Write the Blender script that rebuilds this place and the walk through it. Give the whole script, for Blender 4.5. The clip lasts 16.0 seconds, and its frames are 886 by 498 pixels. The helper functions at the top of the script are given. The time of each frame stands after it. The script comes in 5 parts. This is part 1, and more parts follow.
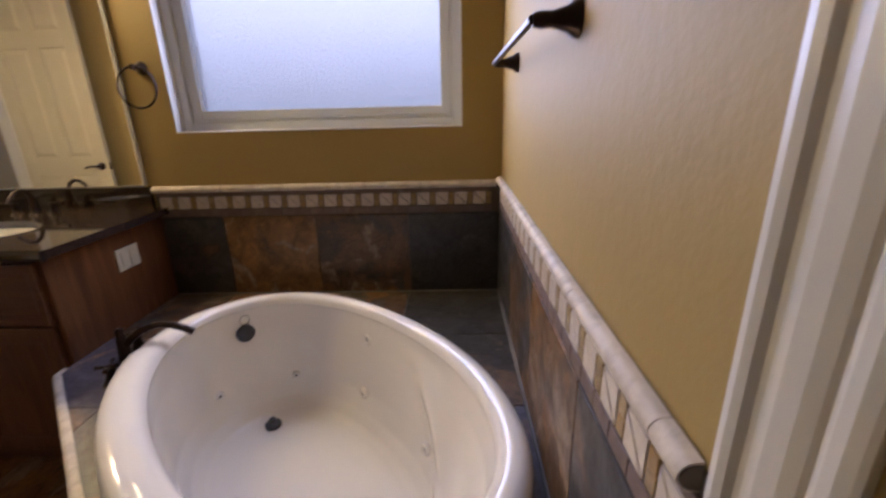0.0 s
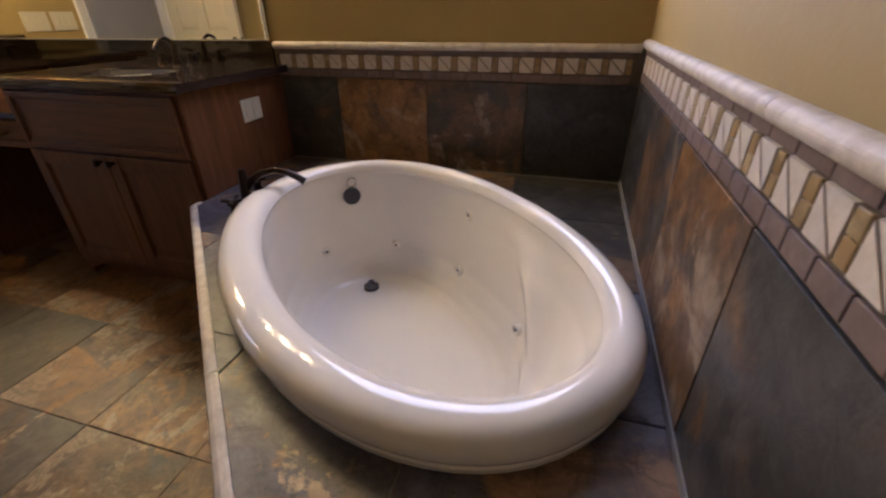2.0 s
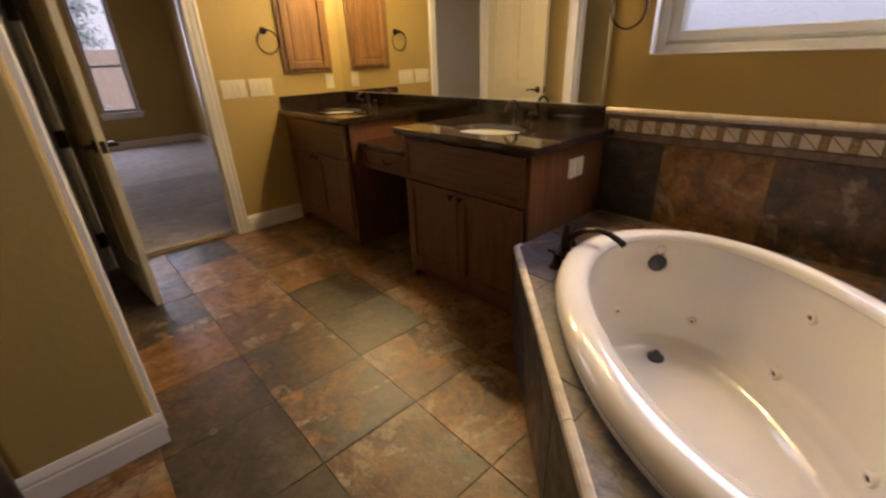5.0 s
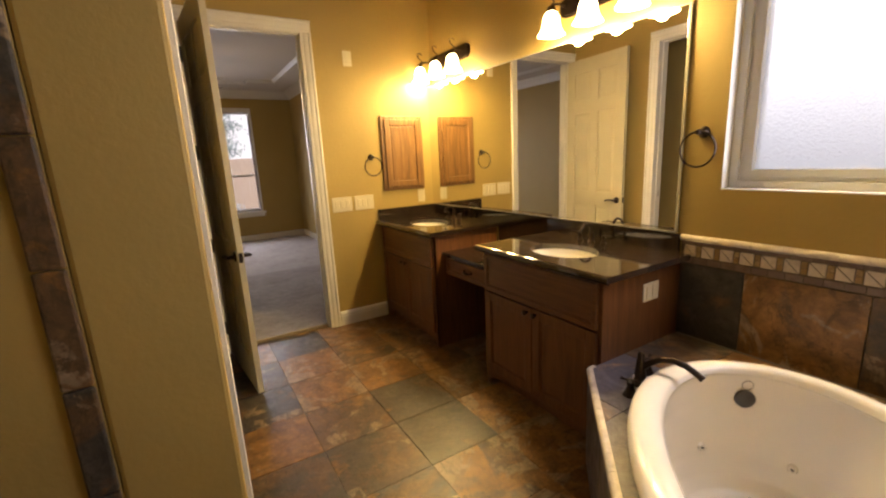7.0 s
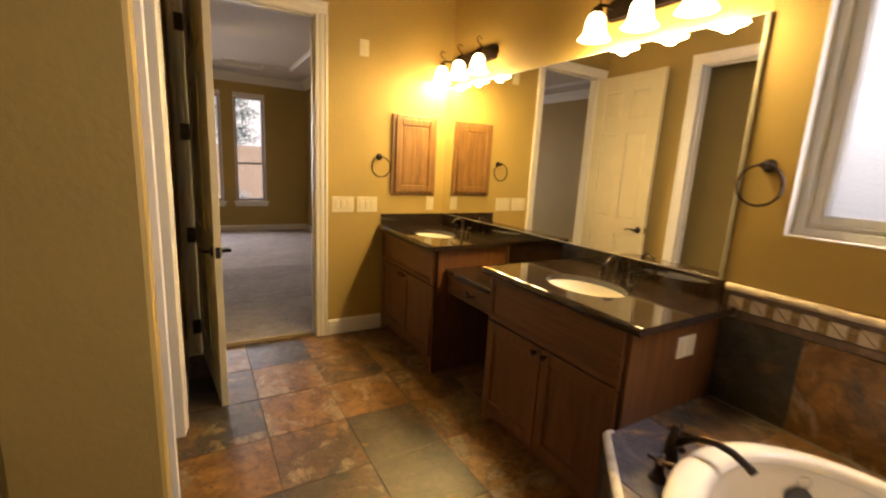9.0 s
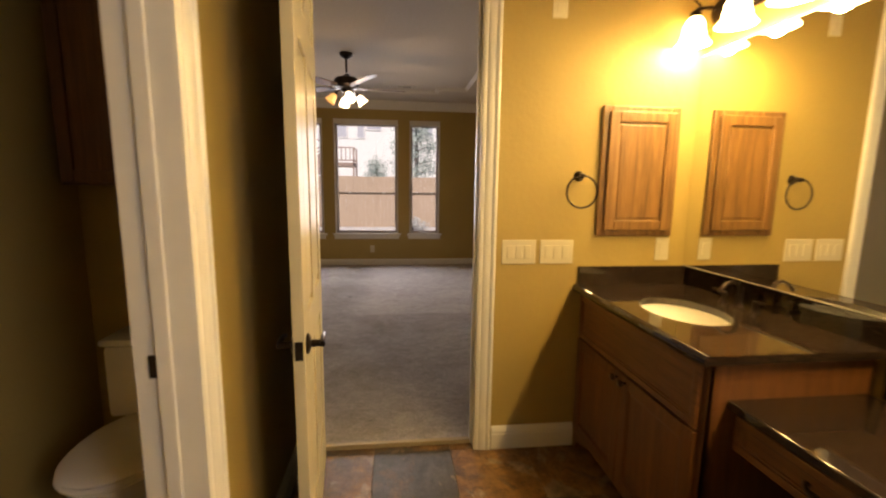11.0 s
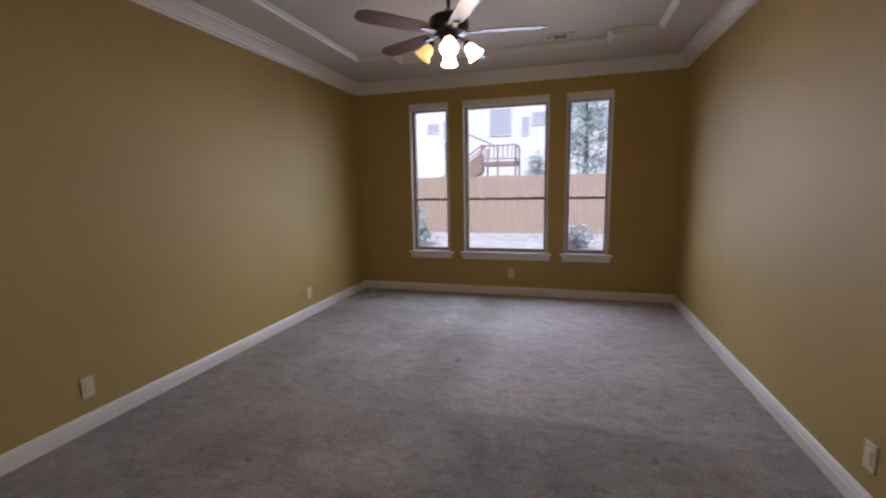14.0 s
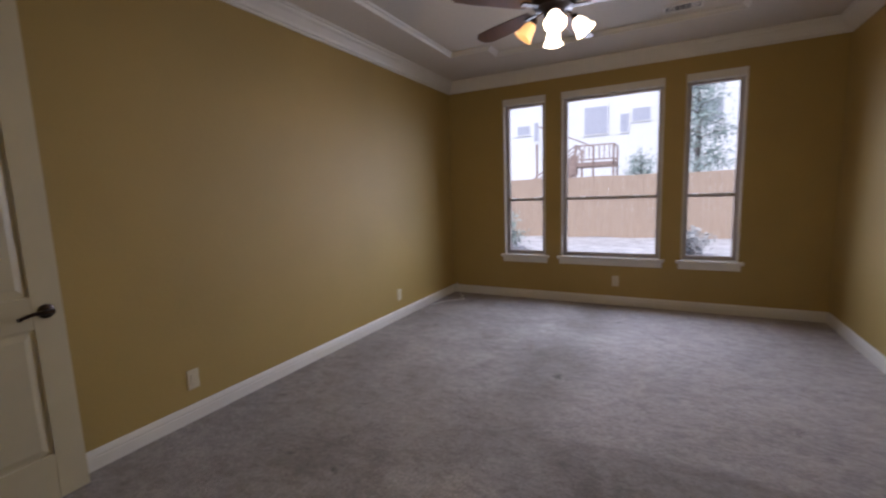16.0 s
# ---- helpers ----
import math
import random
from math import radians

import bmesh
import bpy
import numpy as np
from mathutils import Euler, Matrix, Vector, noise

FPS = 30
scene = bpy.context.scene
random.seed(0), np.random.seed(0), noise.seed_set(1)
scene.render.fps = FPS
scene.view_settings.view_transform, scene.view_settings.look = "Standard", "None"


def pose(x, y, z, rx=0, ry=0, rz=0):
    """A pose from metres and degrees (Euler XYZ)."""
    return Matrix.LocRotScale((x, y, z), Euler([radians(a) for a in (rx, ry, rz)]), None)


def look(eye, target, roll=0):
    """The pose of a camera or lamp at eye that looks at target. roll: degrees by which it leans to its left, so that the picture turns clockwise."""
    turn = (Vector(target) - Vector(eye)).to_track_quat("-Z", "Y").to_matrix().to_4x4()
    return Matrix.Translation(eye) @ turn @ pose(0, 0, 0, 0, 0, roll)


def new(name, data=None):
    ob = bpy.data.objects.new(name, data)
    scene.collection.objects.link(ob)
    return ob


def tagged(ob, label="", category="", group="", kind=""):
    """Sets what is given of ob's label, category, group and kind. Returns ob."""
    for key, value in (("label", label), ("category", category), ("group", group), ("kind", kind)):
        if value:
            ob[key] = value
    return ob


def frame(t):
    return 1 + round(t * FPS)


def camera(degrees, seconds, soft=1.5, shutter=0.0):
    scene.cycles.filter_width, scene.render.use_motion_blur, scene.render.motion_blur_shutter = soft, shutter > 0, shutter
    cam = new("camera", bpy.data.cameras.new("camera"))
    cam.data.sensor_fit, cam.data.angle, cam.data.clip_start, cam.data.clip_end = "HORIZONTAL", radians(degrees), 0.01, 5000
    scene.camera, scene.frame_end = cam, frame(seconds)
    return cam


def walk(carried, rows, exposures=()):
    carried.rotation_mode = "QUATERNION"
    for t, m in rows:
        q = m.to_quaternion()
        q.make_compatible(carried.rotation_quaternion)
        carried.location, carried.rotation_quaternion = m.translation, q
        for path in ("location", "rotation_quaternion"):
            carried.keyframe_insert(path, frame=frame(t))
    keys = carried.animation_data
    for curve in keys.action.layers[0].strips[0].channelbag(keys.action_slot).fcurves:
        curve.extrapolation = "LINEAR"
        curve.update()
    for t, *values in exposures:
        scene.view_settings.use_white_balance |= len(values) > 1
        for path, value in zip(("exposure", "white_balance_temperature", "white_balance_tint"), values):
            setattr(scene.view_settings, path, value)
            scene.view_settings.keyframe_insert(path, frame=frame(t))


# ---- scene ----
cam = camera(92.6, 16.0, soft=2.2, shutter=0.5)
PATH = [
    (0, (-0.192, -1.874, 1.305), (-0.253, 0.025, 0.68), -1.5),
    (0.5, (-0.191, -1.865, 1.226), (-0.455, -0.014, 0.514), -1.9),
    (1, (-0.182, -1.844, 1.17), (-0.517, -0.036, 0.382), -1.5),
    (1.5, (-0.194, -1.834, 1.13), (-0.588, -0.101, 0.213), -0.8),
    (2, (-0.228, -1.83, 1.109), (-0.725, -0.154, 0.138), -0.6),
    (2.5, (-0.278, -1.837, 1.099), (-0.858, -0.214, 0.084), -0.2),
    (3, (-0.331, -1.859, 1.089), (-0.993, -0.261, 0.084), 0.6),
    (3.5, (-0.379, -1.886, 1.089), (-1.084, -0.299, 0.097), 1.0),
    (4, (-0.442, -1.936, 1.12), (-1.29, -0.393, 0.171), 0.2),
    (4.5, (-0.476, -1.985, 1.194), (-1.632, -0.626, 0.29), -2.2),
    (5, (-0.493, -2.053, 1.263), (-1.853, -0.846, 0.432), -2.1),
    (5.2, (-0.489, -2.07, 1.289), (-1.902, -0.904, 0.486), -2.0),
    (7.3, (-0.364, -2.119, 1.446), (-2.056, -1.125, 1.063), -3.0),
    (7.5, (-0.353, -2.115, 1.446), (-2.051, -1.124, 1.077), -3.1),
    (8, (-0.344, -2.095, 1.443), (-2.044, -1.107, 1.078), -2.8),
    (8.5, (-0.443, -2.024, 1.429), (-2.1, -0.962, 1.072), 0.0),
    (9, (-0.651, -1.959, 1.431), (-2.343, -0.965, 1.046), 3.1),
    (9.5, (-0.909, -1.846, 1.421), (-2.733, -1.124, 1.03), 1.0),
    (10, (-1.178, -1.742, 1.412), (-3.092, -1.237, 1.128), 1.3),
    (12.3, (-2.898, -1.439, 1.412), (-4.867, -1.425, 1.066), -0.8),
    (12.5, (-3.039, -1.419, 1.408), (-5.012, -1.433, 1.081), -0.4),
    (13, (-3.435, -1.395, 1.356), (-5.39, -1.640, 1.021), -0.1),
    (13.5, (-3.775, -1.42, 1.418), (-5.713, -1.800, 1.124), -1.0),
    (14, (-3.938, -1.323, 1.456), (-5.839, -1.872, 1.163), -1.1),
    (14.5, (-4.047, -1.36, 1.469), (-5.9, -2.056, 1.181), -1.6),
    (15, (-4.076, -1.365, 1.489), (-5.929, -2.079, 1.251), -2.2),
    (15.5, (-4.092, -1.374, 1.47), (-5.928, -2.127, 1.216), -2.5),
    (16, (-4.165, -1.468, 1.396), (-5.916, -2.399, 1.137), -2.0),
]
EXPOSURES = [
    (0.0, -0.60, 5100, 33), (3.0, -0.58, 5250, 33), (4.2, -0.48, 5550, 32), (5.2, -0.28, 6000, 29),
    (7.3, 0.13, 6550, 22), (9.2, 0.16, 7000, 24), (10.2, 0.10, 7200, 24), (12.3, -0.08, 6450, 19), (13.0, 0.0, 5800, 20), (13.8, 0.04, 5600, 22), (16.0, 0.04, 5600, 22),
]
walk(cam, [(t, look(eye, target, roll)) for t, eye, target, roll in PATH], EXPOSURES)

# ---- world and light ----
world = bpy.data.worlds.new("world")
scene.world = world
world.use_nodes = True
wn = world.node_tree.nodes
sky = wn.new("ShaderNodeTexSky")
sky.sky_type, sky.sun_disc = "NISHITA", False
sky.sun_elevation, sky.sun_rotation = radians(48), radians(200)
world.node_tree.links.new(sky.outputs[0], wn["Background"].inputs[0])
wn["Background"].inputs[1].default_value = 0.15


def lamp(name, kind, m, watts, colour, **more):
    data = bpy.data.lights.new(name, kind)
    data.energy, data.color = watts, colour
    for key, value in more.items():
        if key == "size":
            data.shape = "RECTANGLE"
            data.size, data.size_y = value
        elif key == "radius":
            data.shadow_soft_size = value
        elif key == "spread":
            data.spread = value
        elif key == "angle":
            data.angle = value
    ob = new(name, data)
    ob.matrix_world = m
    return ob


lamp("sun", "SUN", look((0, 0, 20), (-12, 5, 0)), 5.0, (1.0, 0.95, 0.88), angle=radians(10))
lamp("window_daylight", "AREA", look((-0.775, 0.045, 1.85), (-0.775, -2, 1.85)), 33, (0.95, 0.97, 1.0), size=(1.1, 1.1))
for wy, ww in ((-3.07, 0.5), (-2.07, 1.05), (-1.06, 0.48)):
    for wz in (0.98, 1.54, 2.10):
        lamp("window_daylight", "AREA", look((-9.405, wy, wz), (-7.405, wy, wz - 0.8)), 6.3 * ww, (0.88, 0.94, 1.0), size=(ww - 0.06, 0.46), spread=radians(130))

# ---- materials ----


class Nodes:
    """A material with short calls for its nodes."""

    def __init__(self, name, rough=0.5, metal=0.0, **more):
        self.mat = bpy.data.materials.new(name)
        self.mat.use_nodes = True
        self.tree = self.mat.node_tree
        self.bsdf = self.tree.nodes["Principled BSDF"]
        self.bsdf.inputs["Roughness"].default_value = rough
        self.bsdf.inputs["Metallic"].default_value = metal
        self.co = self.tree.nodes.new("ShaderNodeTexCoord").outputs["Object"]
        for key, value in more.items():
            self.bsdf.inputs[key.replace("_", " ")].default_value = value

    def link(self, a, b):
        self.tree.links.new(a, b)
        return self

    def spread(self, x, y, z, source=None):
        n = self.tree.nodes.new("ShaderNodeMapping")
        n.inputs["Scale"].default_value = (x, y, z)
        self.link(source or self.co, n.inputs["Vector"])
        return n.outputs[0]

    def shifted(self):
        """Coordinates with an offset of its own for each object."""
        info = self.tree.nodes.new("ShaderNodeObjectInfo")
        n = self.tree.nodes.new("ShaderNodeVectorMath")
        n.operation = "MULTIPLY_ADD"
        self.link(info.outputs["Random"], n.inputs[0])
        n.inputs[1].default_value = (37, 53, 91)
        self.link(self.co, n.inputs[2])
        return n.outputs[0], info.outputs["Random"]

    def noise(self, scale, detail=4.0, rough=0.55, warp=0.0, co=None):
        n = self.tree.nodes.new("ShaderNodeTexNoise")
        n.inputs["Scale"].default_value, n.inputs["Detail"].default_value = scale, detail
        n.inputs["Roughness"].default_value, n.inputs["Distortion"].default_value = rough, warp
        self.link(co or self.co, n.inputs["Vector"])
        return n.outputs[0]

    def shift(self, source, times, plus):
        n = self.tree.nodes.new("ShaderNodeMath")
        n.operation = "MULTIPLY_ADD"
        self.link(source, n.inputs[0])
        n.inputs[1].default_value, n.inputs[2].default_value = times, plus
        return n.outputs[0]

    def ramp(self, source, *stops):
        n = self.tree.nodes.new("ShaderNodeValToRGB")
        el = n.color_ramp.elements
        while len(el) < len(stops):
            el.new(0.5)
        for e, (at, c) in zip(el, stops):
            e.position = at
            e.color = (*c, 1) if isinstance(c, tuple) else (c, c, c, 1)
        self.link(source, n.inputs[0])
        return n.outputs[0]

    def mix(self, fac, a, b, kind="MIX"):
        n = self.tree.nodes.new("ShaderNodeMix")
        n.data_type, n.blend_type = "RGBA", kind
        for value, socket in ((fac, n.inputs[0]), (a, n.inputs[6]), (b, n.inputs[7])):
            if isinstance(value, (int, float)):
                socket.default_value = value
            elif isinstance(value, tuple):
                socket.default_value = (*value, 1)
            else:
                self.link(value, socket)
        return n.outputs[2]

    def colour(self, source):
        if isinstance(source, tuple):
            self.bsdf.inputs["Base Color"].default_value = (*source, 1)
        else:
            self.link(source, self.bsdf.inputs["Base Color"])
        return self

    def rough(self, source):
        self.link(source, self.bsdf.inputs["Roughness"])
        return self

    def bump(self, source, depth, strength=1.0):
        n = self.tree.nodes.new("ShaderNodeBump")
        n.inputs["Distance"].default_value, n.inputs["Strength"].default_value = depth, strength
        self.link(source, n.inputs["Height"])
        self.link(n.outputs[0], self.bsdf.inputs["Normal"])
        return self


def painted_wall(name, c):
    n = Nodes(name, 0.62)
    d = tuple(v * 0.9 for v in c)
    n.colour(n.mix(n.ramp(n.noise(1.1, 3), (0.35, 0.0), (0.7, 1.0)), c, d))
    return n.bump(n.noise(38, 3, 0.6), 0.006, 0.22).mat


def slate(name, warm, dark=1.0, cool=1.0):
    """Split slate: grey ground with crisp layers of brown, rust and tan, more or fewer on each tile."""
    n = Nodes(name, 0.42)
    co, rnd = n.shifted()
    k = dark

    def tone(r, g, b):
        return (r * k, g * k, b * k)

    def layer(scale, warp, at, soft):
        pick = n.mix(0.24, n.noise(scale, 12, 0.62, warp, co), rnd)
        return n.ramp(pick, (at - warm, 0.0), (at + soft - warm, 1.0))

    red = 1.0 + 0.7 * max(0.0, 1.0 - cool)
    grey = n.ramp(n.noise(7, 7, 0.62, 0.8, co), (0.3, tone(0.038 * red, 0.035, 0.031 * cool)), (0.55, tone(0.072 * red, 0.065, 0.055 * cool)), (0.72, tone(0.115 * red, 0.103, 0.086 * cool)))
    brown = n.ramp(n.noise(5.5, 9, 0.66, 1.2, co), (0.30, tone(0.055, 0.042, 0.031)), (0.5, tone(0.138, 0.080, 0.040)), (0.66, tone(0.225, 0.130, 0.060)))
    rust = n.ramp(n.noise(9, 6, 0.6, 0.9, co), (0.32, tone(0.14, 0.067, 0.022)), (0.65, tone(0.31, 0.162, 0.050)))
    tan = n.ramp(n.noise(11, 6, 0.65, 0.5, co), (0.32, tone(0.22, 0.150, 0.090)), (0.66, tone(0.36, 0.27, 0.175)))
    out = n.mix(layer(2.9, 0.5, 0.455, 0.05), grey, brown)
    out = n.mix(layer(3.7, 0.6, 0.545, 0.035), out, rust)
    out = n.mix(n.mix(1.0, layer(4.6, 0.5, 0.495, 0.022), n.ramp(n.noise(3.3, 10, 0.65, 0.8, co), (0.53, 0.0), (0.56, 1.0)), "MULTIPLY"), out, tan)
    fine = n.noise(45, 5, 0.65, 0.4, co)
    out = n.mix(0.72, out, n.ramp(fine, (0.3, 0.45), (0.7, 1.0)), "MULTIPLY")
    vein = n.ramp(n.noise(5.2, 10, 0.66, 1.0, co), (0.475, 1.0), (0.495, 0.35), (0.515, 1.0))
    out = n.mix(0.65, out, vein, "MULTIPLY")
    cleft = n.ramp(n.noise(6.5, 11, 0.7, 1.6, n.spread(1.0, 2.3, 1.0, co)), (0.36, 0.38), (0.47, 1.0))
    out = n.mix(0.75, out, cleft, "MULTIPLY")
    n.colour(out).rough(n.ramp(n.noise(14, 4, co=co), (0.3, 0.28), (0.75, 0.55)))
    return n.bump(n.mix(0.5, n.noise(16, 8, 0.65, 0.6, co), n.noise(4.6, 12, 0.62, 1.3, co)), 0.010, 0.55).mat


def wood(name, dark, light, axis, rough=0.38):
    n = Nodes(name, rough)
    co, rnd = n.shifted()
    s = [14, 14, 14]
    s[axis] = 0.9
    grain = n.noise(3.0, 6, 0.6, 0.8, n.spread(*s, co))
    fine = n.noise(9.0, 3, 0.6, 0.2, n.spread(*s, co))
    n.colour(n.mix(n.ramp(fine, (0.4, 0.0), (0.75, 0.45)), n.ramp(grain, (0.3, dark), (0.7, light)), dark))
    return n.bump(grain, 0.001, 0.3).mat


def plain(name, c, rough=0.5, metal=0.0, var=0.08, scale=6.0, **more):
    n = Nodes(name, rough, metal, **more)
    d = tuple(v * (1 - 2 * var) for v in c)
    n.colour(n.mix(n.ramp(n.noise(scale, 4), (0.35, 0.0), (0.75, 1.0)), c, d))
    return n.mat


def glowing(name, c, strength, ground=(0.8, 0.8, 0.8)):
    n = Nodes(name, 0.35)
    n.colour(ground)
    n.bsdf.inputs["Emission Color"].default_value = (*c, 1)
    n.bsdf.inputs["Emission Strength"].default_value = strength
    return n.mat


WALL = painted_wall("ochre_wall_paint", (0.345, 0.243, 0.070))
WHITE = plain("white_trim_paint", (0.62, 0.60, 0.55), 0.35, var=0.03)
DOORPAINT = plain("cream_door_paint", (0.47, 0.42, 0.285), 0.38, var=0.03)
CEIL = plain("ceiling_paint", (0.56, 0.52, 0.46), 0.8, var=0.03, scale=30)
SLATE_FLOOR = slate("slate_floor_tile", 0.03, 0.86)
SLATE_RUST = slate("rust_slate_tile", 0.10, 0.92)
SLATE_TAN = slate("tan_slate_tile", 0.055, 1.25)
SLATE_OLIVE = slate("olive_slate_tile", 0.0, 0.9, 0.74)
SLATE_GREY = slate("grey_slate_tile", -0.075, 0.85, 0.86)
SLATE_WALL = slate("slate_wall_tile", -0.02, 0.85)
SLATE_WALL_RUST = slate("rust_slate_wall_tile", 0.05, 0.95)
SLATE_WALL_GREY = slate("dark_slate_wall_tile", -0.14, 0.72, 1.05)
SLATE_DECK = slate("slate_deck_tile", -0.13, 1.8, 1.4)
GROUT = plain("grout", (0.125, 0.10, 0.07), 0.85, scale=40)
GROUT_LIGHT = plain("grey_grout", (0.22, 0.21, 0.20), 0.85, scale=40)
CHERRY_V = wood("cherry_wood_upright", (0.072, 0.027, 0.009), (0.175, 0.072, 0.023), 2)
CHERRY_H = wood("cherry_wood_level", (0.072, 0.027, 0.009), (0.175, 0.072, 0.023), 0)
OAK_V = wood("oak_wood_upright", (0.10, 0.047, 0.014), (0.27, 0.14, 0.044), 2)
BRONZE = plain("oil_rubbed_bronze", (0.045, 0.032, 0.026), 0.28, 0.85, var=0.2, scale=25)
PORCELAIN = plain("white_porcelain", (0.80, 0.78, 0.72), 0.10, var=0.01)
ACRYLIC = plain("white_acrylic", (0.78, 0.74, 0.67), 0.06, var=0.015, Coat_Weight=0.3)
PLASTIC = plain("ivory_plastic", (0.54, 0.48, 0.34), 0.35, var=0.02)
GREYPLASTIC = plain("grey_plastic", (0.045, 0.045, 0.05), 0.3)
SHADE = glowing("lit_glass_shade", (1.0, 0.72, 0.30), 24.0, (0.85, 0.75, 0.55))
BULB = glowing("bulb", (1.0, 0.80, 0.50), 30.0)

n = Nodes("tumbled_travertine", 0.55)
co, rnd = n.shifted()
n.colour(n.mix(n.ramp(n.noise(22, 5, 0.6, 0.5, co), (0.4, 0.0), (0.68, 1.0)), (0.62, 0.55, 0.45), (0.42, 0.36, 0.28)))
n.bump(n.noise(45, 5, 0.65, 0, co), 0.004, 0.5)
TRAVERTINE = n.mat

n = Nodes("black_granite", 0.06)
speck = n.noise(300, 3, 0.6)
n.colour(n.mix(n.ramp(speck, (0.52, 0.0), (0.62, 1.0)), n.ramp(n.noise(30, 4), (0.35, (0.007, 0.005, 0.004)), (0.7, (0.022, 0.014, 0.010))), (0.055, 0.034, 0.024)))
n.bsdf.inputs["Coat Weight"].default_value = 0.4
GRANITE = n.mat

n = Nodes("mirror_silver", 0.0, 1.0)
n.colour((0.88, 0.88, 0.87))
MIRROR = n.mat

n = Nodes("clear_glass", 0.0)
n.bsdf.inputs["Transmission Weight"].default_value = 1.0
n.bsdf.inputs["IOR"].default_value = 1.05
n.colour((0.97, 0.98, 0.98))
GLASS = n.mat

n = Nodes("frosted_glass", 0.4)
n.colour((0.95, 0.955, 0.945))
n.bsdf.inputs["Transmission Weight"].default_value = 1.0
n.bsdf.inputs["Roughness"].default_value = 0.55
n.bsdf.inputs["IOR"].default_value = 1.2
n.bump(n.noise(70, 4, 0.7), 0.02, 0.8)
FROSTED = n.mat

n = Nodes("taupe_carpet", 0.95)
wear = n.ramp(n.noise(1.3, 5, 0.6, 0.6), (0.36, 0.0), (0.66, 1.0))
tuft = n.noise(70, 6, 0.8)
base = n.mix(wear, (0.47, 0.425, 0.40), (0.28, 0.242, 0.218))
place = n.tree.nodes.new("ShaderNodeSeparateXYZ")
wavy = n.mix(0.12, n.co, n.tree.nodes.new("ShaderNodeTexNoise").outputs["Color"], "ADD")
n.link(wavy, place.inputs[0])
# brighter sheen of the brushed pile, put into the colour of one corner
brushed_sheen = n.mix(1.0, n.ramp(n.shift(place.outputs["X"], -0.157, 0.0), (0.990, 0.0), (1.0, 1.0)), n.ramp(n.shift(place.outputs["Y"], 0.10, 1.18), (0.97, 0.0), (1.0, 1.0)), "MULTIPLY")
base = n.mix(brushed_sheen, base, n.mix(0.6, base, (0.60, 0.545, 0.525)))
spots = n.ramp(n.noise(4.5, 5, 0.7, 0.3), (0.655, 1.0), (0.70, 0.45))
base = n.mix(1.0, base, spots, "MULTIPLY")
base = n.mix(0.7, base, n.ramp(n.noise(17, 6, 0.75, 0.4, n.spread(1.0, 0.55, 1.0)), (0.36, 0.55), (0.58, 1.0)), "MULTIPLY")
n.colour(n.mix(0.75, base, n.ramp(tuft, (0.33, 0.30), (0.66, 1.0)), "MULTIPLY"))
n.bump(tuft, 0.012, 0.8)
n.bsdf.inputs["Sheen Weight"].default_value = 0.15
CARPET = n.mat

# ---- building helpers ----


def box(bm, x0, x1, y0, y1, z0, z1, bevel=0.0, m=None):
    """A box between two corners, with its edges rounded off by bevel, turned by m."""
    made = bmesh.ops.create_cube(bm, size=1.0)["verts"]
    at = Matrix.Translation(((x0 + x1) / 2, (y0 + y1) / 2, (z0 + z1) / 2)) @ Matrix.Diagonal((x1 - x0, y1 - y0, z1 - z0, 1))
    bmesh.ops.transform(bm, matrix=at, verts=made)
    if bevel:
        edges = list({e for v in made for e in v.link_edges})
        made = list({v for f in bmesh.ops.bevel(bm, geom=edges, offset=bevel, segments=2, affect="EDGES", profile=0.5)["faces"] for v in f.verts} | {v for v in made if v.is_valid})
    if m is not None:
        bmesh.ops.transform(bm, matrix=m, verts=made)
    return bm


def turned(bm, outline, steps=24, m=None, sx=1.0, sy=1.0, close=False):
    """A body turned round z from (radius, height) pairs."""
    rings = []
    for r, z in outline:
        rings.append([bm.verts.new((r * sx * math.cos(a), r * sy * math.sin(a), z)) for a in (2 * math.pi * k / steps for k in range(steps))])
    for low, high in zip(rings, rings[1:]):
        for k in range(steps):
            bm.faces.new((low[k], low[(k + 1) % steps], high[(k + 1) % steps], high[k]))
    if close:
        bm.faces.new(list(reversed(rings[0])))
        bm.faces.new(rings[-1])
    if m is not None:
        bmesh.ops.transform(bm, matrix=m, verts=[v for ring in rings for v in ring])
    return bm


def tube(bm, points, radii, steps=10, ends=True):
    """A round bar along points."""
    pts = [Vector(p) for p in points]
    radii = radii if isinstance(radii, (list, tuple)) else [radii] * len(pts)
    rings, side = [], None
    for k, p in enumerate(pts):
        along = (pts[min(k + 1, len(pts) - 1)] - pts[max(k - 1, 0)]).normalized()
        side = (side - along * side.dot(along)).normalized() if side else along.orthogonal().normalized()
        up = along.cross(side)
        rings.append([bm.verts.new(p + radii[k] * (math.cos(a) * side + math.sin(a) * up)) for a in (2 * math.pi * i / steps for i in range(steps))])
    for low, high in zip(rings, rings[1:]):
        for i in range(steps):
            bm.faces.new((low[i], low[(i + 1) % steps], high[(i + 1) % steps], high[i]))
    if ends:
        bm.faces.new(list(reversed(rings[0])))
        bm.faces.new(rings[-1])
    return bm


